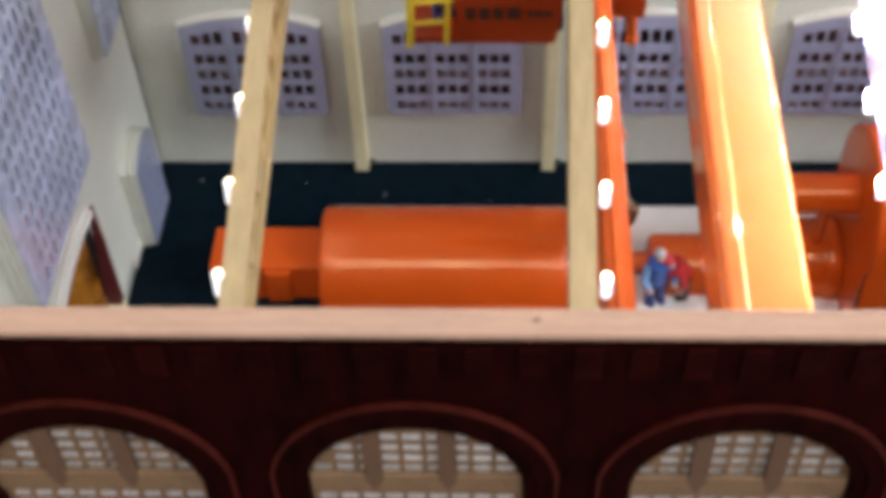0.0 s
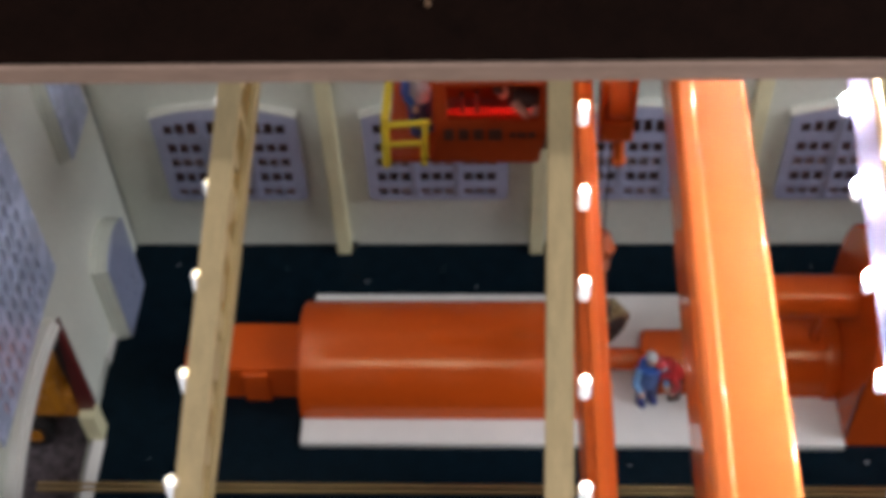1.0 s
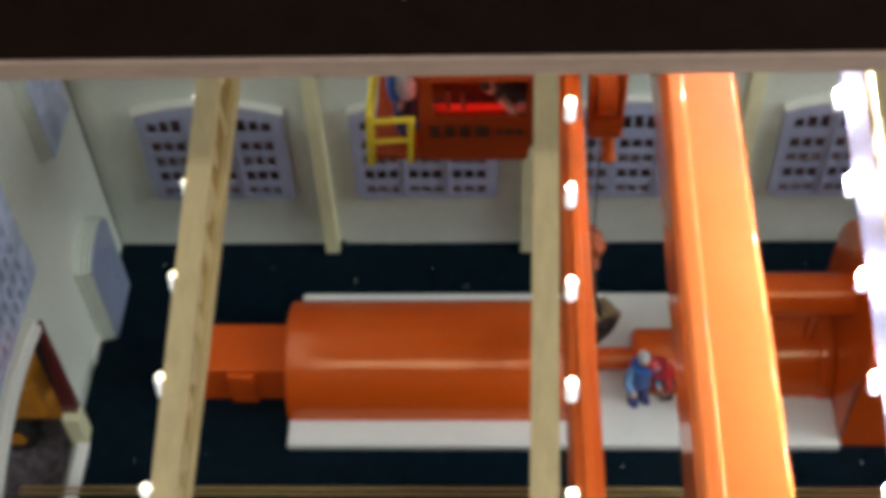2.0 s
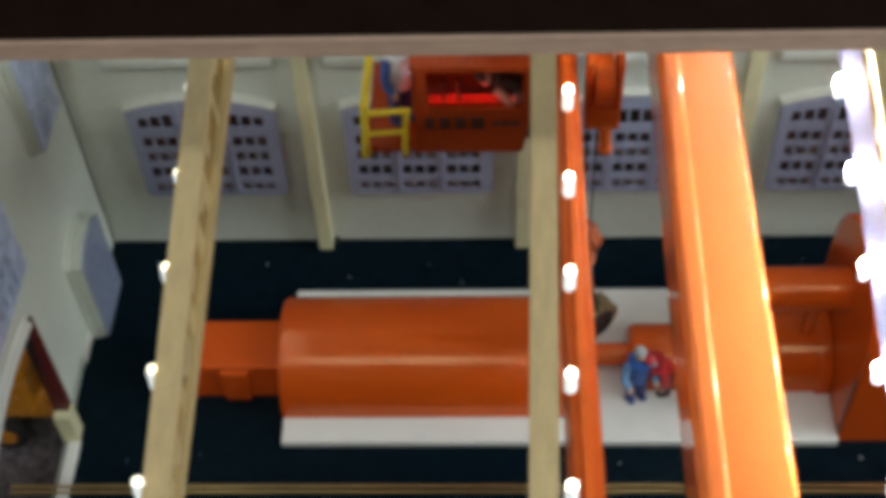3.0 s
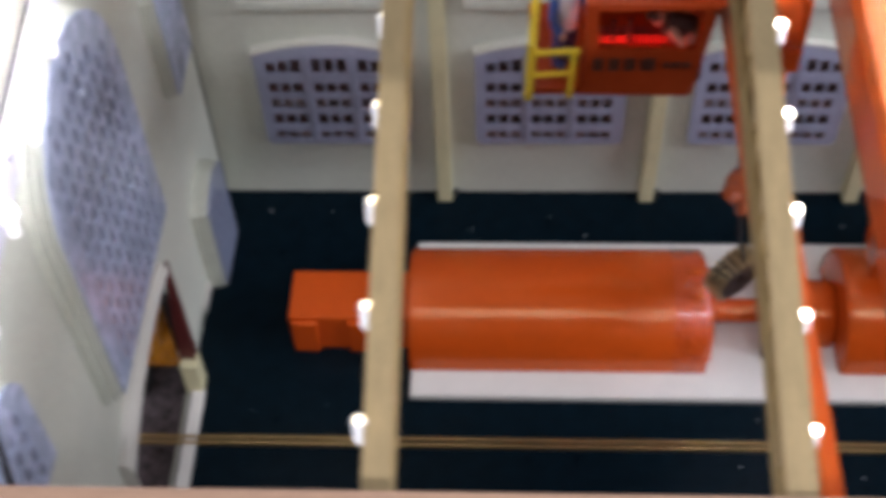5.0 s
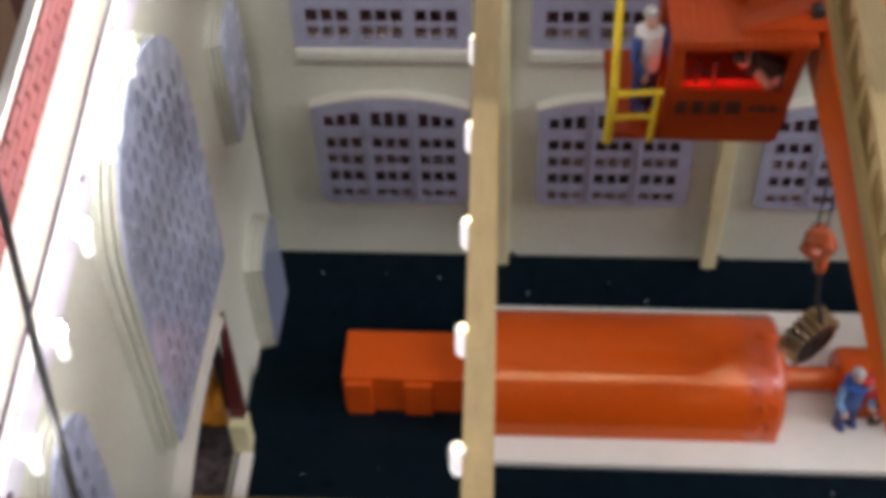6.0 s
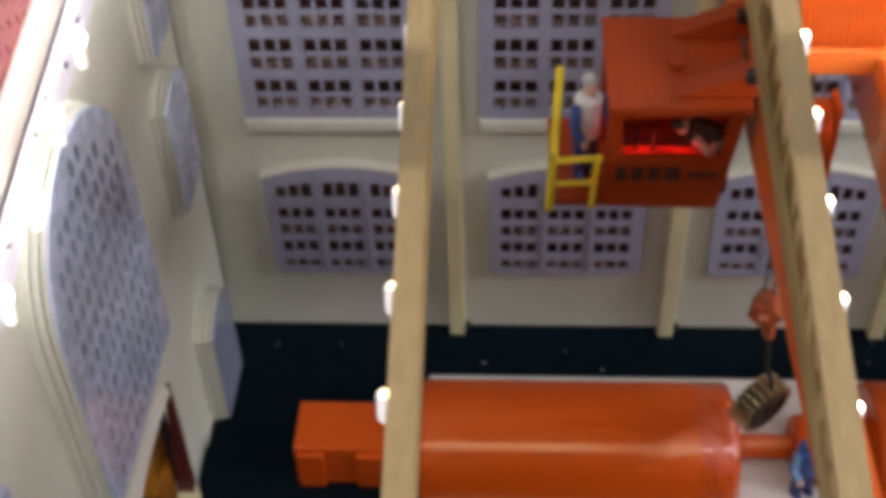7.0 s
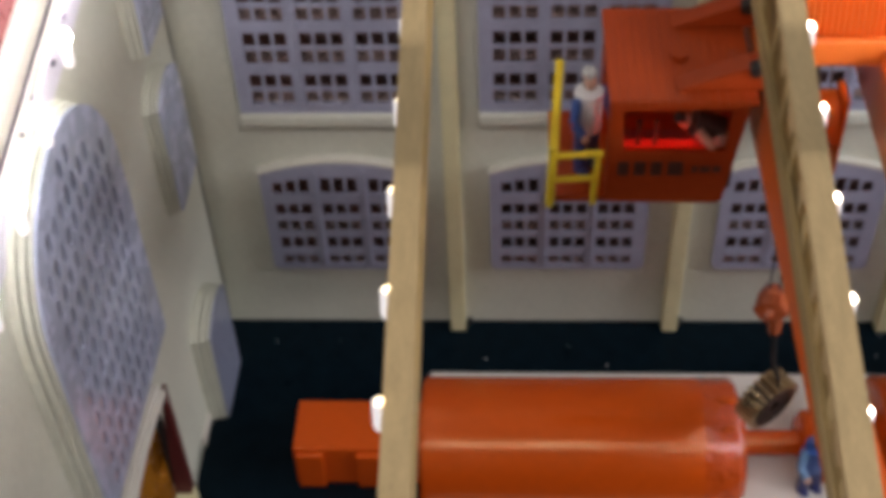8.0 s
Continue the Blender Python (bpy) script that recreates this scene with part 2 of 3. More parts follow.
# ---- ground and floor ----
solo("ground", box(B(), -1.0, 10, -7, 4, -0.5, -0.12), GRAVEL, "grey-brown gravel-textured sheet under the model", "ground", "structure")
solo("floor", box(B(), 0.0, RIGHT, NEAR_Y, 0, -0.1, 0.0), FLOOR, "dark teal glossy painted floor with pale specks", "floor", "structure")
solo("table_top", box(B(), -12, 16, -10, 9, -0.9, -0.504), TABLE, "brown wooden table top under the model board", "table top", "structure")
solo("pavement", box(B(), -0.95, -0.52, -4.0, 0.5, -0.12, -0.1), PATH_BRICK, "pinkish brick paving strip outside the end wall", "pavement", "structure")
solo("backdrop", box(B(), -1.5, 9, 0.62, 0.75, -0.12, 5.0), DARK_BOARD, "dark brown boards standing behind the model", "backdrop", "structure")

# ---- far wall ----
LOW = [0.343 + 1.27 * i for i in range(5)]
UPP = [0.31 + 1.255 * i for i in range(5)]
holes = [arched(x + 0.03, x + 0.85, 0.47, 1.19, 1.28) for x in LOW] + [rect(x + 0.035, x + 0.905, 1.665, 2.98) for x in UPP]
solo("wall_north", plate(B(), [rect(-WALL_T, RIGHT + WALL_T, -0.12, 4.9)] + holes, at_y(0.0), 0.05), CREAM, "cream painted long wall with two rows of windows", "wall", "structure")


def pane(parent, loop, m):
    ob = part("pane", plate(B(), [loop], m, 0.008), GLASS, parent)
    ob.visible_shadow = False
    return ob


def low_window(x):
    w = thing("arched_window", (x, 0, 0.49), "lavender-grey arched lattice window in the cream long wall", "window", "lower windows", "structure")
    z = 0.49
    cols = [(x + 0.064 + c * 0.268 + p * 0.073, x + 0.064 + c * 0.268 + p * 0.073 + 0.057) for c in range(3) for p in range(3)]
    rows = [(0.045, 0.112), (0.172, 0.255), (0.305, 0.385), (0.43, 0.51), (0.59, 0.668)]
    hs = []
    for i, (a, b) in enumerate(cols):
        for j, (lo, hi) in enumerate(rows):
            rise = 0.0 if j < 4 else 0.036 - 0.036 * (abs(i - 4) / 4) ** 2
            hs.append(rect(a, b, z + lo, z + hi + rise))
    edge = arched(x, x + 0.88, z, z + 0.73, z + 0.82)
    edge = [(x + 0.84, z), (x + 0.868, z + 0.012), (x + 0.88, z + 0.04)] + edge[2:] + [(x, z + 0.04), (x + 0.012, z + 0.012), (x + 0.04, z)]
    part("lattice", plate(B(), [edge] + hs, at_y(-0.05), 0.012), LAVENDER, w)
    part("frame", plate(B(), [[(x + 0.04, z + 0.002), (x + 0.84, z + 0.002), (x + 0.878, z + 0.04)] + arched(x + 0.002, x + 0.878, z, z + 0.73, z + 0.818)[2:] + [(x + 0.002, z + 0.04)], arched(x + 0.03, x + 0.85, z + 0.012, z + 0.71, z + 0.79)], at_y(-0.038), 0.036), LAVENDER, w)
    top = arched(x - 0.01, x + 0.89, z + 0.70, z + 0.745, z + 0.832)
    low = arched(x - 0.01, x + 0.89, z + 0.70, z + 0.725, z + 0.812)
    part("hood", plate(B(), [top[2:] + low[:1:-1]], at_y(-0.058), 0.056), HOOD_WHITE, w)
    part("mullion", box(B(), x + 0.302, x + 0.318, -0.062, -0.05, z + 0.04, z + 0.76, 0.003), LAVENDER, w)
    part("mullion", box(B(), x + 0.569, x + 0.585, -0.062, -0.05, z + 0.04, z + 0.76, 0.003), LAVENDER, w)
    for c in range(3):
        u = x + 0.05 + c * 0.268
        pane(w, rect(u, u + 0.24, z + 0.03, z + 0.745), at_y(0.012))
    for lo, hi in ((-0.018, 0.05), (0.225, 0.31)):
        part("glazing_bar", box(B(), x + 0.032, x + 0.848, 0.022, 0.046, z + lo, z + hi, 0.003), GLAZING_WOOD, w, "brown wooden bar behind the lattice")
    return w


def tall_window(x):
    w = thing("tall_window", (x, 0, 1.6), "lavender-grey rectangular lattice window with a cream sill", "window", "upper windows", "structure")
    z = 1.65
    cols = [(x + 0.075 + c * 0.285 + p * 0.079, x + 0.075 + c * 0.285 + p * 0.079 + 0.063) for c in range(3) for p in range(3)]
    rows = [(0.06 + 0.255 * k + a, 0.06 + 0.255 * k + a + 0.083) for k in range(5) for a in (0, 0.105)]
    part("lattice", plate(B(), [rect(x, x + 0.94, z, z + 1.38)] + [rect(a, b, z + lo, z + hi) for a, b in cols for lo, hi in rows], at_y(-0.06), 0.014), LAVENDER, w)
    part("frame", plate(B(), [rect(x + 0.002, x + 0.938, z + 0.002, z + 1.378), rect(x + 0.035, x + 0.905, z + 0.035, z + 1.34)], at_y(-0.046), 0.044), LAVENDER, w)
    part("sill", box(B(), x - 0.01, x + 0.95, -0.085, 0.0, z - 0.08, z, 0.02, 4), CREAM, w)
    for c in (0, 1):
        u = x + 0.332 + c * 0.285
        part("mullion", box(B(), u - 0.01, u + 0.01, -0.074, -0.06, z + 0.02, z + 1.36, 0.003), LAVENDER, w)
    for c in range(3):
        u = x + 0.06 + c * 0.285
        pane(w, rect(u, u + 0.25, z + 0.03, z + 1.33), at_y(0.012))
    for i in range(5):
        v = z + 0.02 + 0.255 * i
        part("glazing_bar", box(B(), x + 0.037, x + 0.903, 0.022, 0.046, v, v + 0.065, 0.003), GLAZING_WOOD, w, "brown wooden bar behind the lattice")
    return w


for x in LOW:
    low_window(x)
for x in UPP:
    tall_window(x)
for i in range(5):
    x = 1.366 + 1.27 * i
    p = thing("pilaster", (x, 0, 0), "yellowed cream square wooden post against the long wall", "post", "wall posts")
    part("post", box(B(), x, x + 0.09, -0.09, 0.0, 0, 3.6, 0.006), YELLOW_CREAM, p)
    part("bolt", rod(B(), (x + 0.1, -0.03, 0.03), (x + 0.13, -0.03, 0.03), 0.021, 10), BLACK, p)
    part("pin", ball(B(), (x + 0.105, -0.006, 0.10), 0.007, seg=8), PAD, p)

# ---- end wall ----
C = -1.855


def crown(y):
    return 1.075 - 0.36 * (y + 1.82) ** 2


STEPS = [-1.46 - 0.109 * i for i in range(11)]
DOOR_IN = [(-2.55, -0.1), (-1.415, -0.1), (-1.415, 1.005)] + [(y, crown(y)) for y in STEPS]
left_holes = [DOOR_IN, arched(C - 0.49, C + 0.49, 1.42, 2.45, 2.84), rect(-0.72, -0.39, 0.08, 0.55), rect(-0.6, -0.27, 1.5, 2.0), rect(-3.33, -3.06, 1.96, 2.38), rect(-0.58, -0.32, 2.5, 2.85)]
solo("wall_west", plate(B(), [[(NEAR_Y, -0.12), (-0.012, -0.12), (-0.012, wall_top(-0.012)), (NEAR_Y, wall_top(NEAR_Y))]] + left_holes, at_x(-0.05), 0.05), CREAM, "cream painted end wall with arched window and doorway", "wall", "structure")


def end_window(u0, u1, v0, spring, apex, pitch_u, pitch_v, label, deep=0.09, rim=0.05, foot=0.0, worn=False):
    """Lattice glued on two stepped cream frames that stand proud of the wall."""
    w = thing("end_window", (0, u0, v0), label, "window", "end wall windows", "structure")
    hs = []
    c, hw = (u0 + u1) / 2, (u1 - u0) / 2
    nu, nv = int((u1 - u0 - 0.07) / pitch_u), int((apex - v0 - 0.08) / pitch_v)
    for i in range(nu):
        for j in range(nv):
            a, b = u0 + 0.05 + i * pitch_u, v0 + 0.05 + j * pitch_v
            far = max(abs(a - c), abs(a + pitch_u * 0.6 - c)) + 0.05
            lim = spring + (apex - spring) * math.sqrt(max(0, 1 - (far / hw) ** 2)) - 0.04
            if b + pitch_v * 0.8 < lim and far < hw and not (worn and (i * 5 + j * 3) % 11 > 1):
                p, q = a + pitch_u * 0.5, b + pitch_v * 0.68
                hs.append([(a + pitch_u * 0.12, b), (p - pitch_u * 0.12, b), (p, b + pitch_v * 0.2), (p, q - pitch_v * 0.2), (p - pitch_u * 0.12, q), (a + pitch_u * 0.12, q), (a, q - pitch_v * 0.2), (a, b + pitch_v * 0.2)])
    part("lattice", plate(B(), [arched(u0, u1, v0, spring, apex, 16)] + hs, at_x(deep), 0.012), SMOKED if worn else ACETATE, w)
    inner = arched(u0 + 0.045, u1 - 0.045, v0 + 0.045, spring, apex - 0.045, 16)
    for name, d0, d1, r in (("frame", 0.002, deep * 0.45, rim), ("inner_frame", deep * 0.45 + 0.006, deep * 0.78, rim * 0.6), ("bead", deep * 0.78 + 0.006, deep - 0.001, rim * 0.2)):
        part(name, plate(B(), [arched(u0 - r, u1 + r * 0.2, v0 - r * 0.4, spring, apex + r * 0.6, 16), inner], at_x(d0), d1 - d0), CREAM, w)
    part("pane", plate(B(), [arched(u0 + 0.02, u1 - 0.02, v0 + 0.02, spring, apex - 0.02, 16)], at_x(deep - 0.014), 0.006), FROST, w, "frosted film behind the lattice")
    if foot:
        # Salmon triangle added over the pane to tint it; no separate film is fitted.
        part("pane", plate(B(), [[(u0 + 0.02, v0 + 0.02), (u0 + 0.64, v0 + 0.02), (u0 + 0.02, foot)]], at_x(deep - 0.0065), 0.004), SALMON, w, "salmon triangle added at the foot of the window")
    return w


end_window(C - 0.545, C + 0.545, 1.36, 2.42, 2.95, 0.086, 0.125, "tall lavender-grey arched lattice window in the end wall", foot=2.13)
end_window(-0.765, -0.345, 0.0, 0.66, 0.735, 0.046, 0.06, "small lavender-grey lattice window low on the end wall", 0.1, 0.025, worn=True)
end_window(-0.64, -0.25, 1.49, 2.11, 2.19, 0.046, 0.06, "small lavender-grey lattice window high on the end wall", 0.075, 0.025)
end_window(-3.38, -3.01, 1.9, 2.38, 2.52, 0.086, 0.115, "small lavender-grey lattice window near the open side", 0.06, 0.04)
end_window(-0.62, -0.28, 2.42, 2.86, 2.93, 0.046, 0.06, "small lavender-grey lattice window under the roof line", 0.075, 0.025)

door = thing("doorway", (0, -1.86, 0), "arched doorway with white trim and dark red reveal", "doorway", kind="structure")
part("trim", plate(B(), [[(y, crown(y) + 0.085) for y in STEPS] + [(-2.62, 0.0), (-2.555, 0.0)] + [(y, crown(y)) for y in STEPS[::-1]]], at_x(0.003), 0.045), PAD, door)
part("trim_bead", plate(B(), [[(y, crown(y) + 0.045) for y in STEPS] + [(-2.585, 0.0), (-2.555, 0.0)] + [(y, crown(y) + 0.005) for y in STEPS[::-1]]], at_x(0.049), 0.022), PAD, door)
part("jamb", plate(B(), [[(-0.02, 0.25), (0.066, 0.25), (0.066, 1.065), (0.05, 1.065)]], at_y(-1.478), 0.06), JAMB_RED, door)
part("reveal", box(B(), -0.05, -0.001, -1.4175, -1.4125, 0.25, 1.0), BLACK, door)
part("jamb_base", box(B(), -0.02, 0.078, -1.53, -1.425, -0.1, 0.245, 0.006), YELLOW_CREAM, door)
part("threshold", box(B(), 0.012, 0.088, -2.55, -1.532, -0.1, 0.012, 0.004), PAD, door)
solo("trim", box(B(), 0.0005, 0.005, -0.0115, -0.003, 0.0, 3.2), BLACK, "thin dark gap where the two cream walls meet", "trim", "structure")

# ---- brick parapet over the end wall ----
parapet = thing("parapet", (-0.3, -2.1, 2.9), "red brick parapet with white coping above the end wall", "parapet", kind="structure")
bm = B()
plate(bm, [[(NEAR_Y, ledge(NEAR_Y) - 0.15), (0.3, ledge(0.3) - 0.15), (0.3, ledge(0.3) + 0.37), (NEAR_Y, ledge(NEAR_Y) + 0.37)]], at_x(-0.19), 0.03)
part("core", bm, RED_BRICK, parapet)
bm = B()
plate(bm, [[(NEAR_Y, ledge(NEAR_Y) + 0.372), (0.3, ledge(0.3) + 0.372), (0.3, ledge(0.3) + 0.40), (NEAR_Y, ledge(NEAR_Y) + 0.40)]], at_x(-0.195), 0.04)
part("coping", bm, PAD, parapet)
bm = B()
plate(bm, [[(NEAR_Y, ledge(NEAR_Y) - 0.15), (0, ledge(0) - 0.15), (0, ledge(0) + 0.142), (NEAR_Y, ledge(NEAR_Y) + 0.142)]], at_x(-0.146), 0.094)
part("gutter_board", bm, PAD, parapet)

# ---- outer wall and roof ----
AR = [2.04 + 1.15 * i for i in range(-2, 4)]
near_holes = [arched(x - 0.387, x + 0.387, 0.9, 2.29, 2.634, 16) for x in AR]
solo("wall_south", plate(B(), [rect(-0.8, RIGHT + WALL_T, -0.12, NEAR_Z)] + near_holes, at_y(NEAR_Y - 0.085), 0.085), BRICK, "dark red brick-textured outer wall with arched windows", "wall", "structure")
cap = solo("trim", box(B(), -0.9, RIGHT + WALL_T, NEAR_Y - 0.1, NEAR_Y, NEAR_Z, NEAR_Z + 0.03, 0.004), RAW_WOOD, "bare pine capping strip along the outer wall", "trim", "structure")
bm = B()
ball(bm, (2.45, NEAR_Y - 0.045, NEAR_Z + 0.0295), 0.009, 1.9, 1, 0.12, seg=12)
knot = part("knot", bm, TABLE, cap, "small dark wood knot")


def outer_window(x):
    w = thing("outer_window", (x, NEAR_Y, 0.9), "arched outer window with pale wooden lattice and moulded hood", "window", "outer windows", "structure")
    y = NEAR_Y - 0.085
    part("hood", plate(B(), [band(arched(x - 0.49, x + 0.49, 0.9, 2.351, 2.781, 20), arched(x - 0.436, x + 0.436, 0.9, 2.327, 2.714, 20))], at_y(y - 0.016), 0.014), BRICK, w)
    part("hood_edge", plate(B(), [band(arched(x - 0.51, x + 0.51, 0.9, 2.357, 2.80, 20), arched(x - 0.493, x + 0.493, 0.9, 2.352, 2.783, 20))], at_y(y - 0.021), 0.019), HOOD_EDGE, w)
    hs = []
    for c in range(9):
        u = x - 0.364 + c * 0.0817
        for k in range(27):
            v = 0.95 + k * 0.0664
            far = max(abs(u - x), abs(u + 0.064 - x))
            if v + 0.052 < 2.29 + 0.332 * math.sqrt(max(0, 1 - (far / 0.383) ** 2)) - 0.007:
                hs.append(rect(u, u + 0.065, v, v + 0.048))
    part("lattice", plate(B(), [arched(x - 0.386, x + 0.386, 0.9, 2.29, 2.632, 16)] + hs, at_y(y + 0.05), 0.01), BEAM, w)
    part("pane", plate(B(), [arched(x - 0.381, x + 0.381, 0.9, 2.29, 2.622, 16)], at_y(y + 0.062), 0.008), PALE_CARD, w, "pale card behind the lattice")
    for u in (-0.147, 0.117):
        part("mullion", plate(B(), [[(x + u - 0.032, 2.622), (x + u - 0.032, 2.265), (x + u, 2.19), (x + u + 0.032, 2.265), (x + u + 0.032, 2.573)]], at_y(y + 0.022), 0.026), MULLION, w)
    part("rail", box(B(), x - 0.381, x + 0.381, y + 0.024, y + 0.049, 2.173, 2.296, 0.005), BEAM, w)
    return w


for x in AR:
    outer_window(x)
cornice = thing("cornice", (2, NEAR_Y, 3.0), "row of dark corbels under the wall capping", "cornice", kind="structure")
first = None
for i in range(42):
    if first is None:
        first = part("corbel", box(B(), -0.7, -0.608, NEAR_Y - 0.1, NEAR_Y - 0.083, NEAR_Z - 0.21, NEAR_Z - 0.05, 0.006), CORBEL, cornice)
    else:
        c = first.copy()
        scene.collection.objects.link(c)
        c.location.x += 0.172 * i * D

EDGE_Y, BACK_Y, EDGE_Z, RISE = -3.16, -2.72, 4.385, 0.225
roof = thing("roof", (3, EDGE_Y, EDGE_Z), "dark brown roof panel with a bare plywood edge", "roof", kind="structure")
bm = B()
plate(bm, [[(EDGE_Y, EDGE_Z + 0.055), (EDGE_Y, EDGE_Z), (BACK_Y, EDGE_Z + RISE * (BACK_Y - EDGE_Y)), (BACK_Y, EDGE_Z + 0.055 + RISE * (BACK_Y - EDGE_Y))]], at_x(-1.2), RIGHT + 2.4)
part("panel", bm, ROOF, roof)
part("fleck", box(B(), 2.245, 2.258, EDGE_Y + 0.16, EDGE_Y + 0.175, EDGE_Z + 0.055 + RISE * 0.15, EDGE_Z + 0.060 + RISE * 0.18), TABLE, roof)
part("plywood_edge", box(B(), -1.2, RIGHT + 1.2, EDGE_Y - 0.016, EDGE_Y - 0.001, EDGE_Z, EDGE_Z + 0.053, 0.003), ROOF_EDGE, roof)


# ---- trusses ----
def truss_depth(y):
    """The trusses taper from the middle of the roof down to the eave."""
    return 0.47 + 0.088 * (y + 0.5)


def truss(x, k, z, slope):
    def crest(y):
        return z + slope * (y + 1)

    t = thing("roof_truss", (x, NEAR_Y, crest(NEAR_Y)), "bare cream wooden roof truss with honey-brown core and short struts", "truss", "roof trusses")
    y0, y1 = NEAR_Y + 0.005, -0.02

    def strip(name, off, w, top, low, material, label=""):
        bm = B()
        plate(bm, [[(y0, top(y0)), (y0, low(y0)), (y1, low(y1)), (y1, top(y1))]], at_x(x + off), w)
        return part(name, skew(bm, k), material, t, label)

    def foot(y):
        return crest(y) - truss_depth(y)

    strip("top_chord", 0, 0.088, crest, lambda y: crest(y) - 0.035, TRUSS)
    strip("bottom_chord", 0.002, 0.086, lambda y: foot(y) + 0.085, foot, TRUSS_OLIVE)
    strip("core_panel", 0.02, 0.048, lambda y: crest(y) - 0.036, lambda y: foot(y) + 0.084, TRUSS_CORE, "honey-brown panel between the truss chords")
    n = 13
    for i in range(n):
        b = y0 + (y1 - y0) * (i + random.uniform(0.35, 0.65)) / n
        lo, hi = foot(b) + 0.083, crest(b) - 0.034
        g = random.uniform(0.025, 0.05)
        lean = random.uniform(-0.03, 0.03)
        bm = B()
        plate(bm, [[(b - g, lo), (b + g, lo), (b + g * 0.7 + lean, hi), (b - g * 0.7 + lean, hi)]], at_x(x + 0.014), 0.06)
        part("strut", skew(bm, k), TRUSS_WEB, t)
        c = b + random.uniform(0.05, 0.12)
        h = random.uniform(0.03, 0.09)
        w = random.uniform(0.04, 0.09)
        bm = B()
        plate(bm, [[(c - w, hi - 0.004), (c - w * 0.5, hi - h), (c + w * 0.3, hi - h * random.uniform(0.5, 1.1)), (c + w, hi - 0.004)]], at_x(x + 0.002), 0.085)
        part("gusset", skew(bm, k), TRUSS, t)
    return t


for x, k, z, slope in ((1.335, -0.0131, 3.358, 0.2054), (2.642, 0.028, 3.467, 0.165), (3.868, 0.03, 3.42, 0.183)):
    truss(x, k, z, slope)


def led_string(x, k, ys, label, zf, lamp, r, tape=None, tuck=0.015, fat=1.5, tail=0.10, tape_paint=TAPE):
    """Bulbs on a wire; tape, where there is one: its first and last offset from x, its first and last offset from the line of bulbs."""
    s = thing("led_string", (x, ys[0], zf(ys[0])), label, "string lights", "led strings")
    if tape:
        bm = B()
        x0, x1, low, high = tape
        a, b = ys[0] - 0.1, min(ys[-1] + 0.3, -0.05)
        plate(bm, [[(a, zf(a) + low), (b, zf(b) + low), (b, zf(b) + high), (a, zf(a) + high)]], at_x(x + x0), x1 - x0)
        part("tape", skew(bm, k), tape_paint, s)
    for a, b in zip(ys, ys[1:]):
        bm = B()
        m = (a + b) / 2
        rod(bm, (x + tuck, a, zf(a) - 0.05), (x + tuck, m, zf(m) - 0.07), 0.0035, 6)
        rod(bm, (x + tuck, m, zf(m) - 0.07), (x + tuck, b, zf(b) - 0.05), 0.0035, 6)
        part("wire", skew(bm, k), THIN_WIRE, s)
    for y in ys:
        bm = B()
        rod(bm, (x, y - 0.008, zf(y) - tail), (x, y, zf(y) - 0.004), r * fat * 1.05, 14, r * fat)
        ball(bm, (x, y - 0.008, zf(y) - tail), r * fat * 1.05, seg=12)
        part("socket", skew(bm, k), BULB_BODY, s, smooth=True)
        bm = B()
        ball(bm, (x, y - r * 0.3, zf(y) + r * 0.35), r * 1.1, seg=12)
        part("bulb", skew(bm, k), lamp, s, smooth=True)
    return s


A_YS = [-3.803 + 0.378 * i for i in range(10)]
B_YS = [-3.81 + 0.371 * i for i in range(10)]
C_YS = [-3.81 + 0.371 * i for i in range(10)]
led_string(1.354, 0.0, A_YS, "warm white led string along the first wooden truss", lambda y: truss_z(y) - 0.10, DIM_BULB, 0.0115, None, 0.02, 2.05, 0.095)
led_string(2.783, 0.030, B_YS, "warm white led string along the second wooden truss", lambda y: truss_z(y) - 0.10, BULB, 0.0115, None, -0.075, 1.8, 0.075)
led_string(3.768, 0.03, C_YS, "bright cool white led tape along the third truss", lambda y: truss_z(y) - 0.08, COOL, 0.021, (0.022, 0.098, -0.05, -0.012), 0.03, 0.9, 0.05, DARKENED_TAPE)
wall_led = led_string(0.135, 0.0, [-3.46 + 0.37 * i for i in range(9)], "bright cool white led tape along the end wall top", lambda y: wall_top(y) + 0.11, WALL_LED, 0.025, (-0.133, -0.121, -0.31, -0.17), -0.09, 0.8)
for i in range(18):
    y = -3.7 + 0.22 * i + random.uniform(-0.05, 0.05)
    z = wall_top(y) - random.uniform(0.02, 0.2)
    part("chip", box(B(), 0.012, 0.026, y, y + random.uniform(0.012, 0.032), z, z + random.uniform(0.008, 0.016)), CHIP, wall_led)

bm = B()
plate(bm, [[(NEAR_Y, wall_top(NEAR_Y) + 0.001), (-0.02, wall_top(-0.02) + 0.001), (-0.02, wall_top(-0.02) + 0.008), (NEAR_Y, wall_top(NEAR_Y) + 0.008)]], at_x(-0.012), 0.01)
part("strip_edge", bm, CHIP, wall_led, "thin purple edge of the led tape")

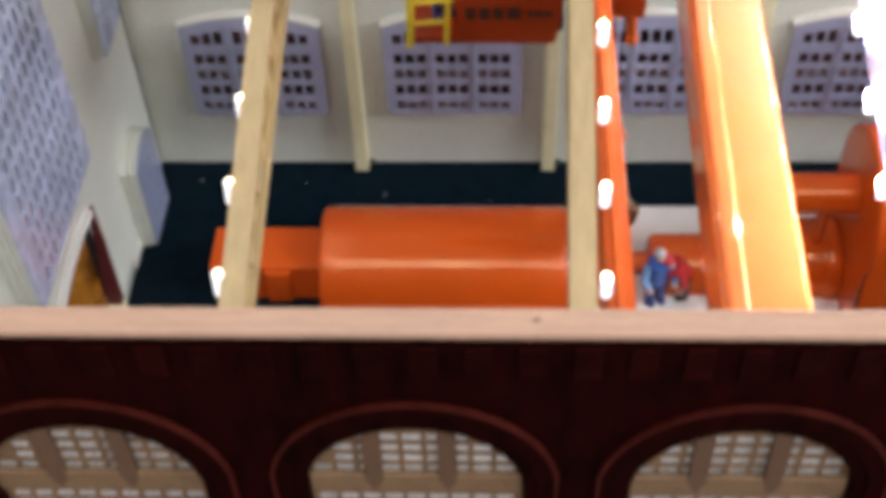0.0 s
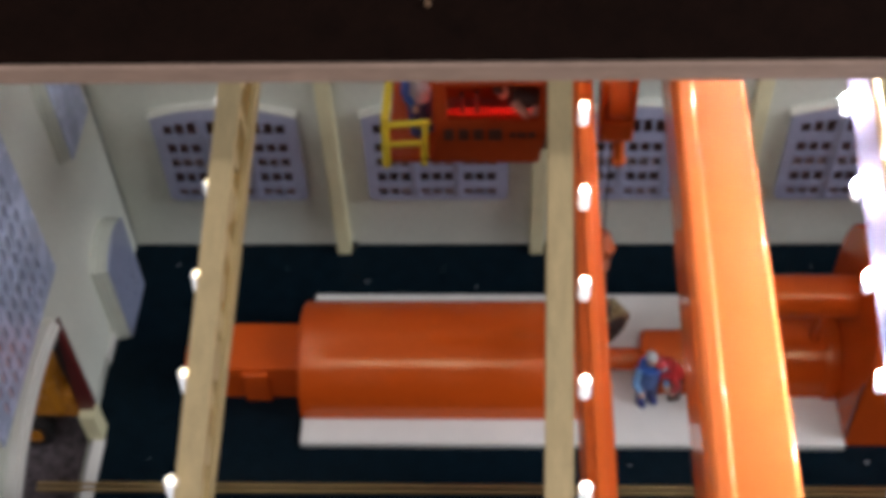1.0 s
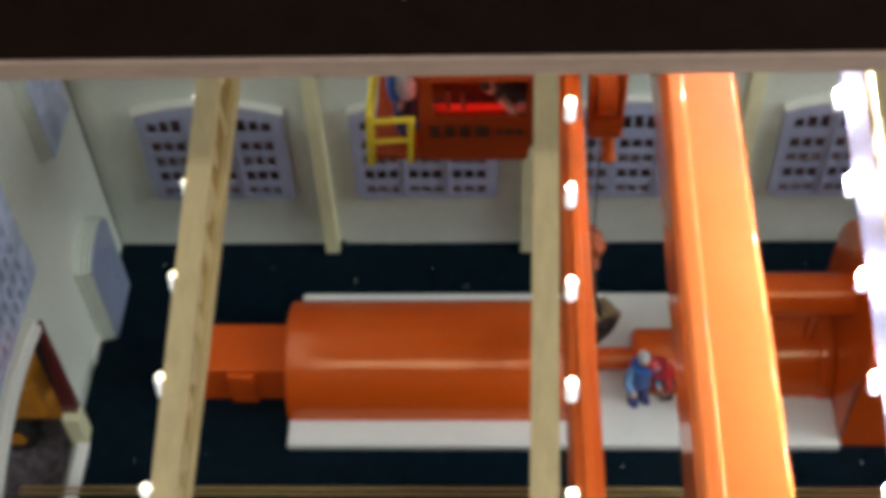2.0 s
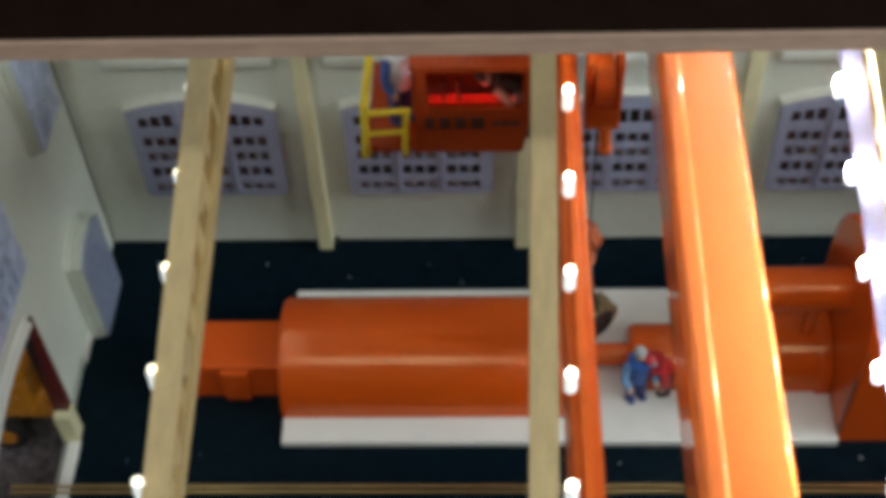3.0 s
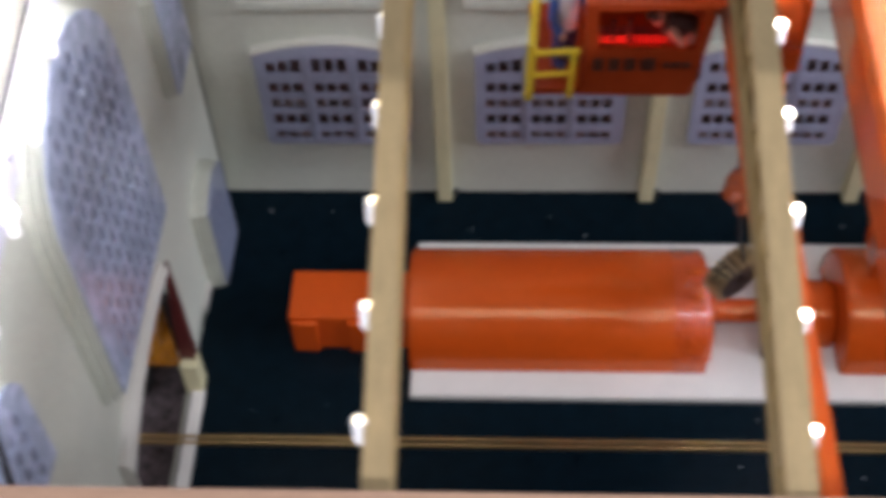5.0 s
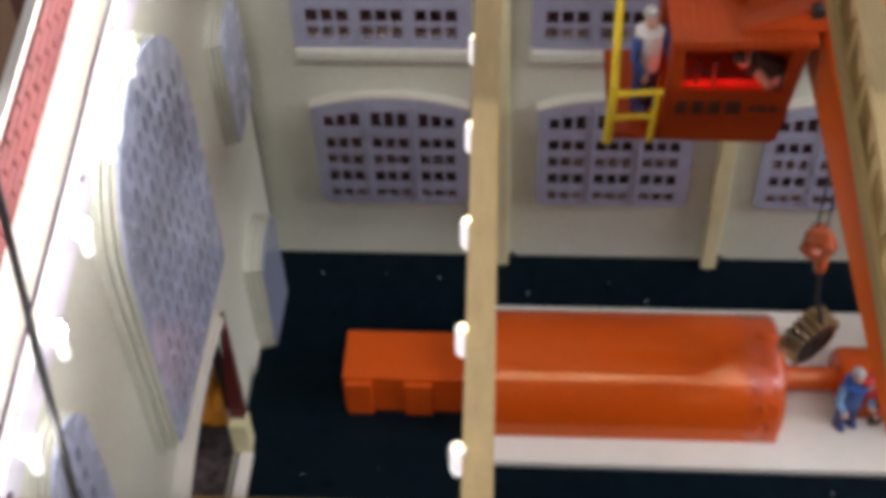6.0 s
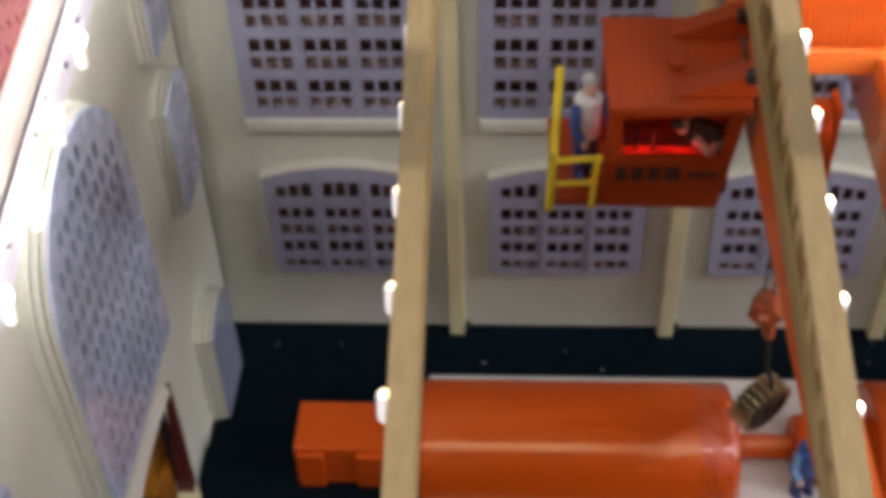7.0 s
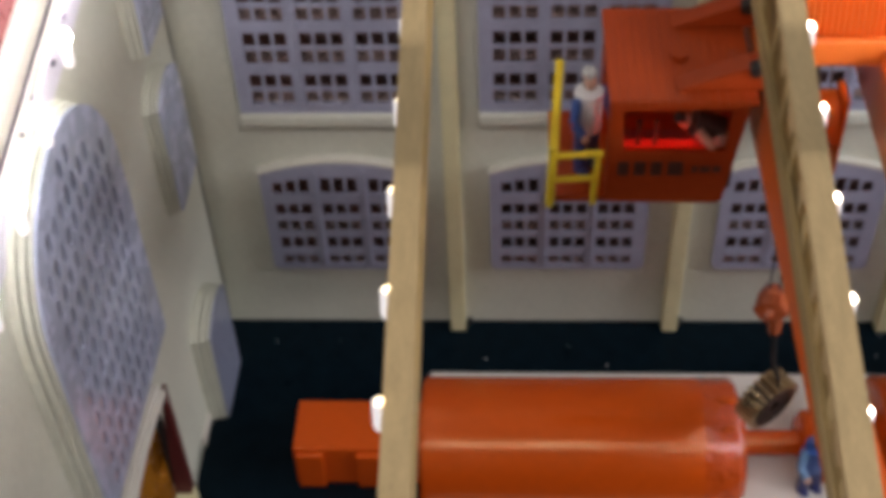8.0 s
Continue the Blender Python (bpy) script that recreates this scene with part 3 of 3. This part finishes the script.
cable = bpy.data.curves.new("hanging_cable", "CURVE")
cable.dimensions = "3D"
cable.bevel_depth = 0.0013
sp = cable.splines.new("BEZIER")
sp.bezier_points.add(2)
for bp, co in zip(sp.bezier_points, ((-0.12, -2.62, 3.30), (0.14, -3.25, 2.98), (0.3, -3.70, 2.4))):
    bp.co = [c * D for c in co]
    bp.handle_left_type = bp.handle_right_type = "AUTO"
tmp = new("hanging_cable", cable)
me = bpy.data.meshes.new_from_object(tmp)
me.materials.clear()
me.materials.append(BLACK)
bpy.data.objects.remove(tmp)
tagged(new("hanging_cable", me), "thin black power cable hanging over the end wall", "cable")

# ---- crane ----
crane = thing("overhead_crane", (3.0, -2.0, 2.2), "orange double-girder overhead travelling crane with operator cab", "crane")


def cpart(name, bm, material=None, label="", smooth=False, parent=None, k=0.03, by=(0, 0, 0)):
    bmesh.ops.translate(bm, vec=by, verts=bm.verts)
    return part(name, skew(bm, k), material or ORANGE, parent or crane, label, smooth)


G0, G1 = -3.8, -0.12
big = cpart("girder", box(B(), 3.172, 3.486, G0, G1, 2.49, 2.80, 0.03, 6), GIRDER_PAINT, k=0.026)
big.data.shade_smooth()
big.modifiers.new("even_edges", "WEIGHTED_NORMAL").weight = 100
cpart("rail", box(B(), 3.180, 3.262, G0, G1, 2.79, 2.838, 0.023, 8), GIRDER_PAINT, k=0.026)
cpart("girder", box(B(), 2.741, 2.848, G0, G1, 2.33, 2.635, 0.012), BEAM_PAINT, k=0.005)
cpart("rail", box(B(), 2.775, 2.81, G0, G1, 2.633, 2.66, 0.006), BEAM_PAINT, k=0.005)
trolley = cpart("trolley", box(B(), 2.74, 3.46, -1.2, -1.1, 2.75, 2.87, 0.01), GIRDER_PAINT)
cpart("side_plate", box(B(), 2.80, 2.86, -1.1, -0.6, 2.72, 3.0, 0.01), GIRDER_PAINT, parent=trolley)
cpart("side_plate", box(B(), 3.40, 3.46, -1.1, -0.6, 2.72, 3.0, 0.01), GIRDER_PAINT, parent=trolley)


def ribbed_drum(x0, x1, yc, zc, r, ribs, seg=32):
    bm = B()
    rings = []
    n = ribs * 4
    for i in range(n + 1):
        x = x0 + (x1 - x0) * i / n
        rr = r + 0.010 * math.cos(i * math.pi / 2)
        rings.append([bm.verts.new((x, yc + rr * math.cos(a), zc + rr * math.sin(a))) for a in (2 * math.pi * j / seg for j in range(seg))])
    for p, q in zip(rings, rings[1:]):
        for j in range(seg):
            bm.faces.new((p[j], p[(j + 1) % seg], q[(j + 1) % seg], q[j]))
    bm.faces.new(rings[0])
    bm.faces.new(rings[-1][::-1])
    bmesh.ops.recalc_face_normals(bm, faces=bm.faces)
    return bm


cpart("drum", ribbed_drum(2.865, 3.395, -0.96, 2.90, 0.21, 22), GIRDER_PAINT, smooth=True, parent=trolley, label="grooved orange rope drum")

# operator cab, its outer side drawn in towards the floor
CAB_AT = (0.03, 0.05, -0.075)
CF, CZ = -1.29, 2.155
outline = [(2.095, CZ), (2.575, CZ - 0.008), (2.595, CZ + 0.012), (2.665, 2.70), (2.108, 2.70)]
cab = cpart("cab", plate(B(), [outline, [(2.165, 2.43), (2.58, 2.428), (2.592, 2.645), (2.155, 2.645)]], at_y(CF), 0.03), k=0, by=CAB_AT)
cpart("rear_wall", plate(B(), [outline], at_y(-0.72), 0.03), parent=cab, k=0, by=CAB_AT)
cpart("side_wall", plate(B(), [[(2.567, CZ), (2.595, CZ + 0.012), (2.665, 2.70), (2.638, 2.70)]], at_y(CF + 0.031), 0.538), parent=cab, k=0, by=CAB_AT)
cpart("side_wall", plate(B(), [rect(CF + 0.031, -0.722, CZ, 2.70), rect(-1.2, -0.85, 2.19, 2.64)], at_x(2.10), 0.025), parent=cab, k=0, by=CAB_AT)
for i in range(15):
    u = 2.09 + 0.039 * i
    cpart("roof_board", box(B(), u, u + 0.0384, -1.345, -0.68, 2.702, 2.73, 0.0015), parent=cab, k=0, by=CAB_AT)
cpart("cab_floor", box(B(), 1.868, 2.57, -1.285, -0.69, CZ - 0.006, CZ + 0.03, 0.006), parent=cab, k=0, by=CAB_AT)
cpart("knob", rod(B(), (2.39, -1.05, 2.735), (2.39, -1.05, 2.755), 0.035, 14), parent=cab, k=0, by=CAB_AT)
for y, dx in ((-1.28, 0.0), (-0.84, 0.02)):
    bm = B()
    plate(bm, [[(2.36 + dx, 2.737), (2.72 + dx, 2.737), (2.72 + dx, 2.86), (2.62 + dx, 2.84)]], at_y(y), 0.1)
    cpart("bracket", bm, parent=cab, k=0, by=CAB_AT)
    cpart("bolt", rod(B(), (2.66 + dx, y - 0.015, 2.83), (2.66 + dx, y + 0.03, 2.84), 0.028, 10), BLACK, parent=cab, k=0, by=CAB_AT)
# nameplate: plain dark blocks where the lettering stands
for a, b in ((2.14, 2.194), (2.208, 2.264), (2.278, 2.334), (2.348, 2.42)):
    cpart("sign_block", box(B(), a + 0.004, b - 0.004, CF - 0.004, CF, 2.305, 2.378, 0.002), SIGN, parent=cab, k=0, by=CAB_AT)
for a, b in ((2.452, 2.478), (2.486, 2.53), (2.538, 2.572)):
    cpart("sign_bar", box(B(), a, b, CF - 0.004, CF, 2.32, 2.354, 0.002), SIGN, parent=cab, k=0, by=CAB_AT)
for a in (2.23, 2.30):
    cpart("lever", rod(B(), (a, CF + 0.09, 2.40), (a, CF + 0.07, 2.54), 0.011, 8), BLACK, parent=cab, k=0, by=CAB_AT)
cpart("console", box(B(), 2.16, 2.60, CF + 0.13, CF + 0.2, 2.34, 2.39, 0.006), CONSOLE, parent=cab, k=0, by=CAB_AT)
cpart("cab_lamp", ball(B(), (2.25, -1.235, 2.355), 0.018, seg=10), RED_LAMP, parent=cab, label="glowing red cab lamp", k=0, by=CAB_AT)
cpart("cab_lamp", ball(B(), (2.42, -1.235, 2.355), 0.018, seg=10), RED_LAMP, parent=cab, label="glowing red cab lamp", k=0, by=CAB_AT)
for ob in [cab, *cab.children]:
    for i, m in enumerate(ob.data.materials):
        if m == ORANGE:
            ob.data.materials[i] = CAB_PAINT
cpart("step", box(B(), 2.50, 2.635, -1.24, -1.10, CZ + 0.03, 2.288, 0.008), SIGN, parent=cab, k=0, by=CAB_AT)
# yellow guard rail on the balcony: two posts with bars across the front, a hand rail running back
railing = cpart("guard_rail", rod(B(), (1.893, -1.255, 2.075), (1.905, -1.255, 2.40), 0.02, 10), YELLOW, "yellow guard rail", k=0)
cpart("rail_post", rod(B(), (2.077, -1.26, 2.09), (2.09, -1.26, 2.36), 0.015, 8), YELLOW, parent=railing, k=0)
cpart("rail_bar", rod(B(), (1.905, -1.26, 2.35), (2.112, -1.26, 2.365), 0.015, 8), YELLOW, parent=railing, k=0)
cpart("rail_bar", rod(B(), (1.903, -1.26, 2.22), (2.085, -1.26, 2.235), 0.013, 8), YELLOW, parent=railing, k=0)
cpart("hand_rail", rod(B(), (1.905, -1.255, 2.385), (1.937, -0.86, 2.54), 0.02, 10), YELLOW, parent=railing, k=0)

# main hook block
HOOK_AT = (0.04, -0.03, -0.02)
block = cpart("hook_block", box(B(), 2.845, 3.005, -1.32, -1.18, 2.335, 2.47, 0.015), k=0, by=HOOK_AT, material=BEAM_PAINT)
cpart("cheek", box(B(), 2.845, 2.875, -1.32, -1.18, 2.47, 2.72, 0.012), parent=block, k=0, by=HOOK_AT, material=BEAM_PAINT)
cpart("cheek", box(B(), 2.975, 3.005, -1.32, -1.18, 2.47, 2.72, 0.012), parent=block, k=0, by=HOOK_AT, material=BEAM_PAINT)
cpart("sheave", rod(B(), (2.88, -1.25, 2.58), (2.965, -1.25, 2.58), 0.115, 24), smooth=True, parent=block, k=0, by=HOOK_AT, material=BEAM_PAINT)
cpart("hook", rod(B(), (2.945, -1.25, 2.345), (2.955, -1.25, 2.18), 0.028, 12), smooth=True, parent=block, k=0, by=HOOK_AT, material=BEAM_PAINT)
cpart("hook_tip", ball(B(), (2.957, -1.25, 2.155), 0.036), smooth=True, parent=block, k=0, by=HOOK_AT, material=BEAM_PAINT)
for x in (2.90, 2.945):
    cpart("rope", rod(B(), (x, -1.24, 2.62), (x, -1.13, 2.86), 0.004, 6), STEEL, k=0, by=HOOK_AT)

# auxiliary hook with its load
AUX_AT = (0.045, 0.0, -0.07)
bm = B()
bmesh.ops.create_icosphere(bm, subdivisions=2, radius=0.088, matrix=Matrix.LocRotScale((2.91, -1.15, 1.43), None, (1.0, 0.9, 1.15)))
for v in bm.verts:
    v.co += (v.co - Vector((2.91, -1.15, 1.43))) * random.uniform(-0.16, 0.12)
aux = cpart("auxiliary_hook", bm, COPPER, label="crumpled amber foil hook weight", k=0, by=AUX_AT)
cpart("collar", rod(B(), (2.93, -1.15, 1.36), (2.945, -1.16, 1.24), 0.05, 7, 0.03), COPPER, parent=aux, k=0, by=AUX_AT)
cpart("swivel", rod(B(), (2.885, -1.19, 1.40), (2.885, -1.22, 1.44), 0.025, 7), COPPER, parent=aux, k=0, by=AUX_AT)
for x in (2.885, 2.93):
    cpart("rope", rod(B(), (x, -1.15, 1.48), (x + 0.01, -1.0, 2.82), 0.005, 6), BLACK, k=0, by=AUX_AT)
hk = bpy.data.curves.new("hook", "CURVE")
hk.dimensions = "3D"
hk.bevel_depth = 0.0011
sp = hk.splines.new("BEZIER")
sp.bezier_points.add(3)
for bp, co in zip(sp.bezier_points, ((2.99, -1.17, 1.18), (3.005, -1.2, 1.0), (3.035, -1.24, 0.84), (2.985, -1.25, 0.78))):
    bp.co = [c * D for c in co]
    bp.handle_left_type = bp.handle_right_type = "AUTO"
tmp = new("hook", hk)
me = bpy.data.meshes.new_from_object(tmp)
bpy.data.objects.remove(tmp)
me.materials.clear()
me.materials.append(BLACK)
ho = new("hook", me)
ho.parent = crane
ho.matrix_parent_inverse = Matrix.Translation(-crane.location)


gear = thing("gear_wheel", (3.005, -1.21, 0.58), "worn brass gear wheel hanging from the crane hook", "gear wheel")
GEAR_M = Matrix.Translation((3.005, -1.21, 0.73)) @ Vector((0.55, -0.72, -0.1)).to_track_quat("Z", "Y").to_matrix().to_4x4()
GEAR_DARK = mat("oily_dark_brown_metal", (0.035, 0.02, 0.012), 0.35, 0.4, vary=0.5)
GEAR_BRASS = mat("worn_tooth_brass", (0.42, 0.31, 0.17), 0.28, 0.8, vary=0.4)
bm = B()
ring = [(0.125 * math.cos(2 * math.pi * i / 40), 0.125 * math.sin(2 * math.pi * i / 40)) for i in range(40)]
bore = [(0.035 * math.cos(2 * math.pi * i / 16), 0.035 * math.sin(2 * math.pi * i / 16)) for i in range(16)]
plate(bm, [ring, bore[::-1]], GEAR_M @ Matrix.Translation((0, 0, -0.055)), 0.11)
part("body", bm, GEAR_DARK, gear)
bm = B()
rim_in = [(p * 0.76, q * 0.76) for p, q in ring]
plate(bm, [ring, rim_in[::-1]], GEAR_M @ Matrix.Translation((0, 0, 0.0555)), 0.012)
part("raised_rim", bm, GEAR_DARK, gear)
for i in range(22):
    bm = B()
    w0, w1 = 0.0125, 0.007
    plate(bm, [[(0.122, -w0), (0.158, -w1), (0.158, w1), (0.122, w0)]], GEAR_M @ Matrix.Rotation(2 * math.pi * i / 22, 4, "Z") @ Matrix.Translation((0, 0, -0.058)), 0.116)
    part("tooth", bm, GEAR_BRASS, gear, "worn brass tooth" if i == 0 else "")

# ---- engine ----
solo("base_board", box(B(), 1.262, 4.43, -1.57, -0.464, 0, 0.05, 0.006), PAD, "off-white base board under the orange engine", "base board")


def half_barrel(bm, x0, x1, yc, zc, z0, r, seg=40, bevel=0.0):
    prof = [(yc - r, z0)] + [(yc - r * math.cos(math.pi * i / seg), zc + r * math.sin(math.pi * i / seg)) for i in range(seg + 1)] + [(yc + r, z0)]
    plate(bm, [prof], at_x(x0), x1 - x0)
    if bevel:
        ends = [e for e in bm.edges if len({round(v.co.x, 4) for v in e.verts}) == 1 and len(e.link_faces) == 2 and e.calc_face_angle(0) > 1.2 and max(v.co.z for v in e.verts) > z0 + 0.01]
        bmesh.ops.bevel(bm, geom=ends, offset=bevel, segments=3, affect="EDGES", profile=0.5)
    return bm


engine = thing("engine", (2.0, -1.02, 0.05), "glossy orange horizontal barrel engine with motor, shaft and casing", "engine")
barrel = part("barrel", half_barrel(B(), 1.25, 2.93, -1.02, 0.075, 0.05, 0.385, bevel=0.025), ORANGE, engine, smooth=True)
part("end_cap", half_barrel(B(), 2.93, 2.965, -1.02, 0.075, 0.05, 0.30, bevel=0.012), ORANGE, barrel, smooth=True)
part("end_band", half_barrel(B(), 2.72, 2.934, -1.02, 0.075, 0.05, 0.387, bevel=0.027), ORANGE_CRINKLED, barrel, "crinkled glossy orange band", smooth=True)
for y, z in ((-1.0, 0.46), (-1.16, 0.42)):
    part("lug", ball(B(), (2.86, y, z), 0.05, 1.2, 0.5, 0.5), ORANGE, barrel, smooth=True)
motor = part("motor", box(B(), 0.565, 1.25, -1.22, -0.885, 0.0, 0.3, 0.01), ORANGE, engine)
for a, b in ((0.58, 0.73), (0.90, 1.06)):
    part("cover", box(B(), a, b, -1.25, -1.215, 0.0, 0.27, 0.012), ORANGE, motor)
part("shaft", rod(B(), (2.95, -1.02, 0.13), (3.35, -1.02, 0.13), 0.07, 20), ORANGE, engine, smooth=True)
part("coupling", half_barrel(B(), 3.28, 3.67, -1.02, 0.1, 0.05, 0.20, bevel=0.04), ORANGE, engine, smooth=True)
part("rear_barrel", half_barrel(B(), 3.67, 4.0, -1.02, 0.1, 0.05, 0.385, bevel=0.03), ORANGE, engine, smooth=True)
neck = part("neck", half_barrel(B(), 4.0, 4.34, -0.97, 0.1, 0.05, 0.27), ORANGE, engine, smooth=True)
part("neck_ring", half_barrel(B(), 4.34, 4.428, -0.97, 0.1, 0.05, 0.285, bevel=0.01), ORANGE, neck, smooth=True)
casing = part("casing", half_barrel(B(), 4.43, 5.3, -1.078, 0.75, 0.0, 0.457, bevel=0.02), ORANGE, engine, smooth=True)
part("seam", box(B(), 4.424, 4.429, -1.532, -1.518, 0.06, 0.62), SIGN, casing, "dark open seam along the casing corner")
pipe = part("pipe", rod(B(), (3.75, -1.05, 0.785), (4.428, -1.05, 0.785), 0.122, 28), ORANGE, engine, smooth=True)
for x in (3.83, 4.28):
    part("pipe_support", rod(B(), (x, -1.03, 0.34), (x, -1.04, 0.74), 0.03, 10), ORANGE, pipe)

rails = thing("floor_track", (2, -1.85, 0), "pair of thin brass rails lying across the floor", "track")
for y in (-1.835, -1.872):
    part("rail", box(B(), -0.25, RIGHT, y - 0.008, y + 0.008, 0.0, 0.024, 0.003), BRASS, rails)


solo("paper_strip", box(B(), 0.001, 0.014, -0.98, -0.72, 0.0, 0.07), PAD, "narrow white paper strip at the foot of the wall", "paper strip")


# ---- toy figures ----
def figure(name, at, yaw, h, mats, label, bend=0.0, category="toy figure", slim=0.88):
    bm = B()
    idx = {}

    def paint(n):
        for f in bm.faces:
            if f.index == -1 or f not in idx:
                idx[f] = n
    s = h / 0.52
    for sx in (-0.045, 0.045):
        rod(bm, (sx, 0, 0), (sx * 0.9, 0, 0.23), 0.036, 10, 0.045)
        ball(bm, (sx, -0.025, 0.015), 0.035, 1, 1.5, 0.6)
    paint(0)
    tilt = Matrix.Rotation(bend, 4, "X")
    base = Vector((0, 0, 0.23))

    def up(p):
        return base + tilt @ (Vector(p) - base)
    rod(bm, up((0, 0, 0.21)), up((0, 0, 0.40)), 0.07, 12, 0.085)
    paint(1)
    for sx in (-1, 1):
        rod(bm, up((sx * 0.085, 0, 0.385)), up((sx * 0.125, -0.04, 0.29)), 0.032, 8, 0.028)
        rod(bm, up((sx * 0.125, -0.04, 0.29)), up((sx * 0.10, -0.10, 0.24)), 0.028, 8, 0.024)
    paint(2)
    for sx in (-1, 1):
        ball(bm, up((sx * 0.10, -0.11, 0.235)), 0.026, seg=8)
    ball(bm, up((0, -0.005, 0.455)), 0.043, 0.9, 1, 1.1)
    paint(3)
    ball(bm, up((0, 0.005, 0.485)), 0.045, 1, 1.1, 0.7)
    paint(4)
    for f, n in idx.items():
        f.material_index = n
    bmesh.ops.transform(bm, matrix=Matrix.Translation(at) @ Matrix.Rotation(yaw, 4, "Z") @ Matrix.Diagonal((s * slim, s * slim, s, 1)), verts=bm.verts)
    ob = finish(name, bm, mats, True)
    return tagged(ob, label, category)


LIGHT_BLUE = mat("light_blue_shirt_paint", (0.16, 0.30, 0.50), 0.5)
NAVY = mat("navy_figure_paint", (0.03, 0.04, 0.16), 0.4)
PALE_CLOTH = mat("pale_trouser_paint", (0.55, 0.50, 0.45), 0.5)
BROWN = mat("dark_brown_figure_paint", (0.05, 0.025, 0.02), 0.5)
figure("toy_figure", (3.305, -1.26, 0.05), 0.3, 0.47, [NAVY, BLUE, LIGHT_BLUE, SKIN, GREY], "toy workman in blue overalls standing on the base board")
figure("toy_figure", (3.47, -1.21, 0.05), -1.1, 0.46, [BROWN, RED, RED, SKIN, RED], "toy workman in red bending over on the base board", bend=0.7)
figure("toy_figure", (2.055, -1.05, 2.112), 0.6, 0.54, [NAVY, WHITE, BLUE, SKIN, GREY], "toy crane driver in blue and white standing on the balcony", slim=0.72)
figure("toy_figure", (2.60, -1.13, 2.214), -1.57, 0.40, [PALE_CLOTH, BROWN, SKIN, SKIN, BROWN], "dark-clothed toy operator bending over the cab console", bend=1.3)

# ---- truck outside the doorway ----
truck = thing("toy_truck", (-0.65, -1.29, -0.1), "amber yellow toy truck parked outside the doorway", "toy truck")


def tpart(name, bm, material, parent, label="", smooth=False):
    bmesh.ops.translate(bm, vec=(0.05, 0.11, 0.0), verts=bm.verts)
    return part(name, bm, material, parent, label, smooth)


tpart("body", box(B(), -1.3, -0.36, -1.58, -1.05, 0.1, 0.5, 0.05), TRUCK, truck)
tpart("cab", box(B(), -0.52, -0.15, -1.57, -1.06, 0.1, 0.62, 0.07), TRUCK, truck)
tpart("roof_rib", box(B(), -0.49, -0.2, -1.42, -1.405, 0.62, 0.632, 0.003), PAD, truck, "pale cream roof stripe")
tpart("hood", box(B(), -0.3, -0.09, -1.55, -1.08, 0.08, 0.34, 0.05), TRUCK, truck)
tpart("grille", box(B(), -0.092, -0.07, -1.5, -1.13, 0.1, 0.26, 0.01), BLACK, truck)
for x, y in ((-0.40, -1.57), (-0.40, -1.07), (-1.05, -1.57), (-1.05, -1.07)):
    wh = tpart("wheel", rod(B(), (x, y - 0.05, 0.015), (x, y + 0.05, 0.015), 0.12, 20), BLACK, truck, smooth=True)
    tpart("rim", rod(B(), (x, y - 0.056, 0.015), (x, y + 0.056, 0.015), 0.06, 16), TRUCK, wh)
tpart("bumper", box(B(), -0.085, -0.05, -1.58, -1.05, 0.0, 0.09, 0.012), BLACK, truck)

# ---- specks on the floor ----
bm = B()
spots = [(0.311, -0.18), (1.037, -0.21), (1.58, -0.32), (2.07, -0.22), (2.29, -0.365), (3.193, -1.68), (4.55, -1.65), (0.79, -1.61), (0.707, -0.18)]
spots += [(random.uniform(0.05, 5), random.choice((random.uniform(-0.44, -0.03), random.uniform(-2.6, -1.6)))) for _ in range(16)]
for x, y in [p for p in spots if not (1.2 < p[0] < 1.75 and p[1] > -0.3)]:
    r = random.uniform(0.002, 0.005)
    ball(bm, (x, y, 0.002), r, random.uniform(0.8, 1.8), 1, 0.4, seg=6)
solo("floor_specks", bm, WIRE, "scattered pale crumbs on the dark floor", "specks", "stuff")

# ---- bricks of the parapet ----
bm = B()
box(bm, -0.008, 0.008, 0, 0.15, 0, 0.042, 0.004)
brick0 = None
for j in range(8):
    for i in range(27):
        y = NEAR_Y + 0.02 + 0.16 * i + (0.08 if j % 2 else 0)
        z = ledge(y) + 0.047 * j - 0.02
        if brick0 is None:
            brick0 = part("brick", bm, RED_BRICK, parapet)
            b = brick0
        else:
            b = brick0.copy()
            scene.collection.objects.link(b)
        b.location = (-0.156 * D, y * D, z * D)
        b.rotation_euler = (math.atan(SLOPE), 0, 0)
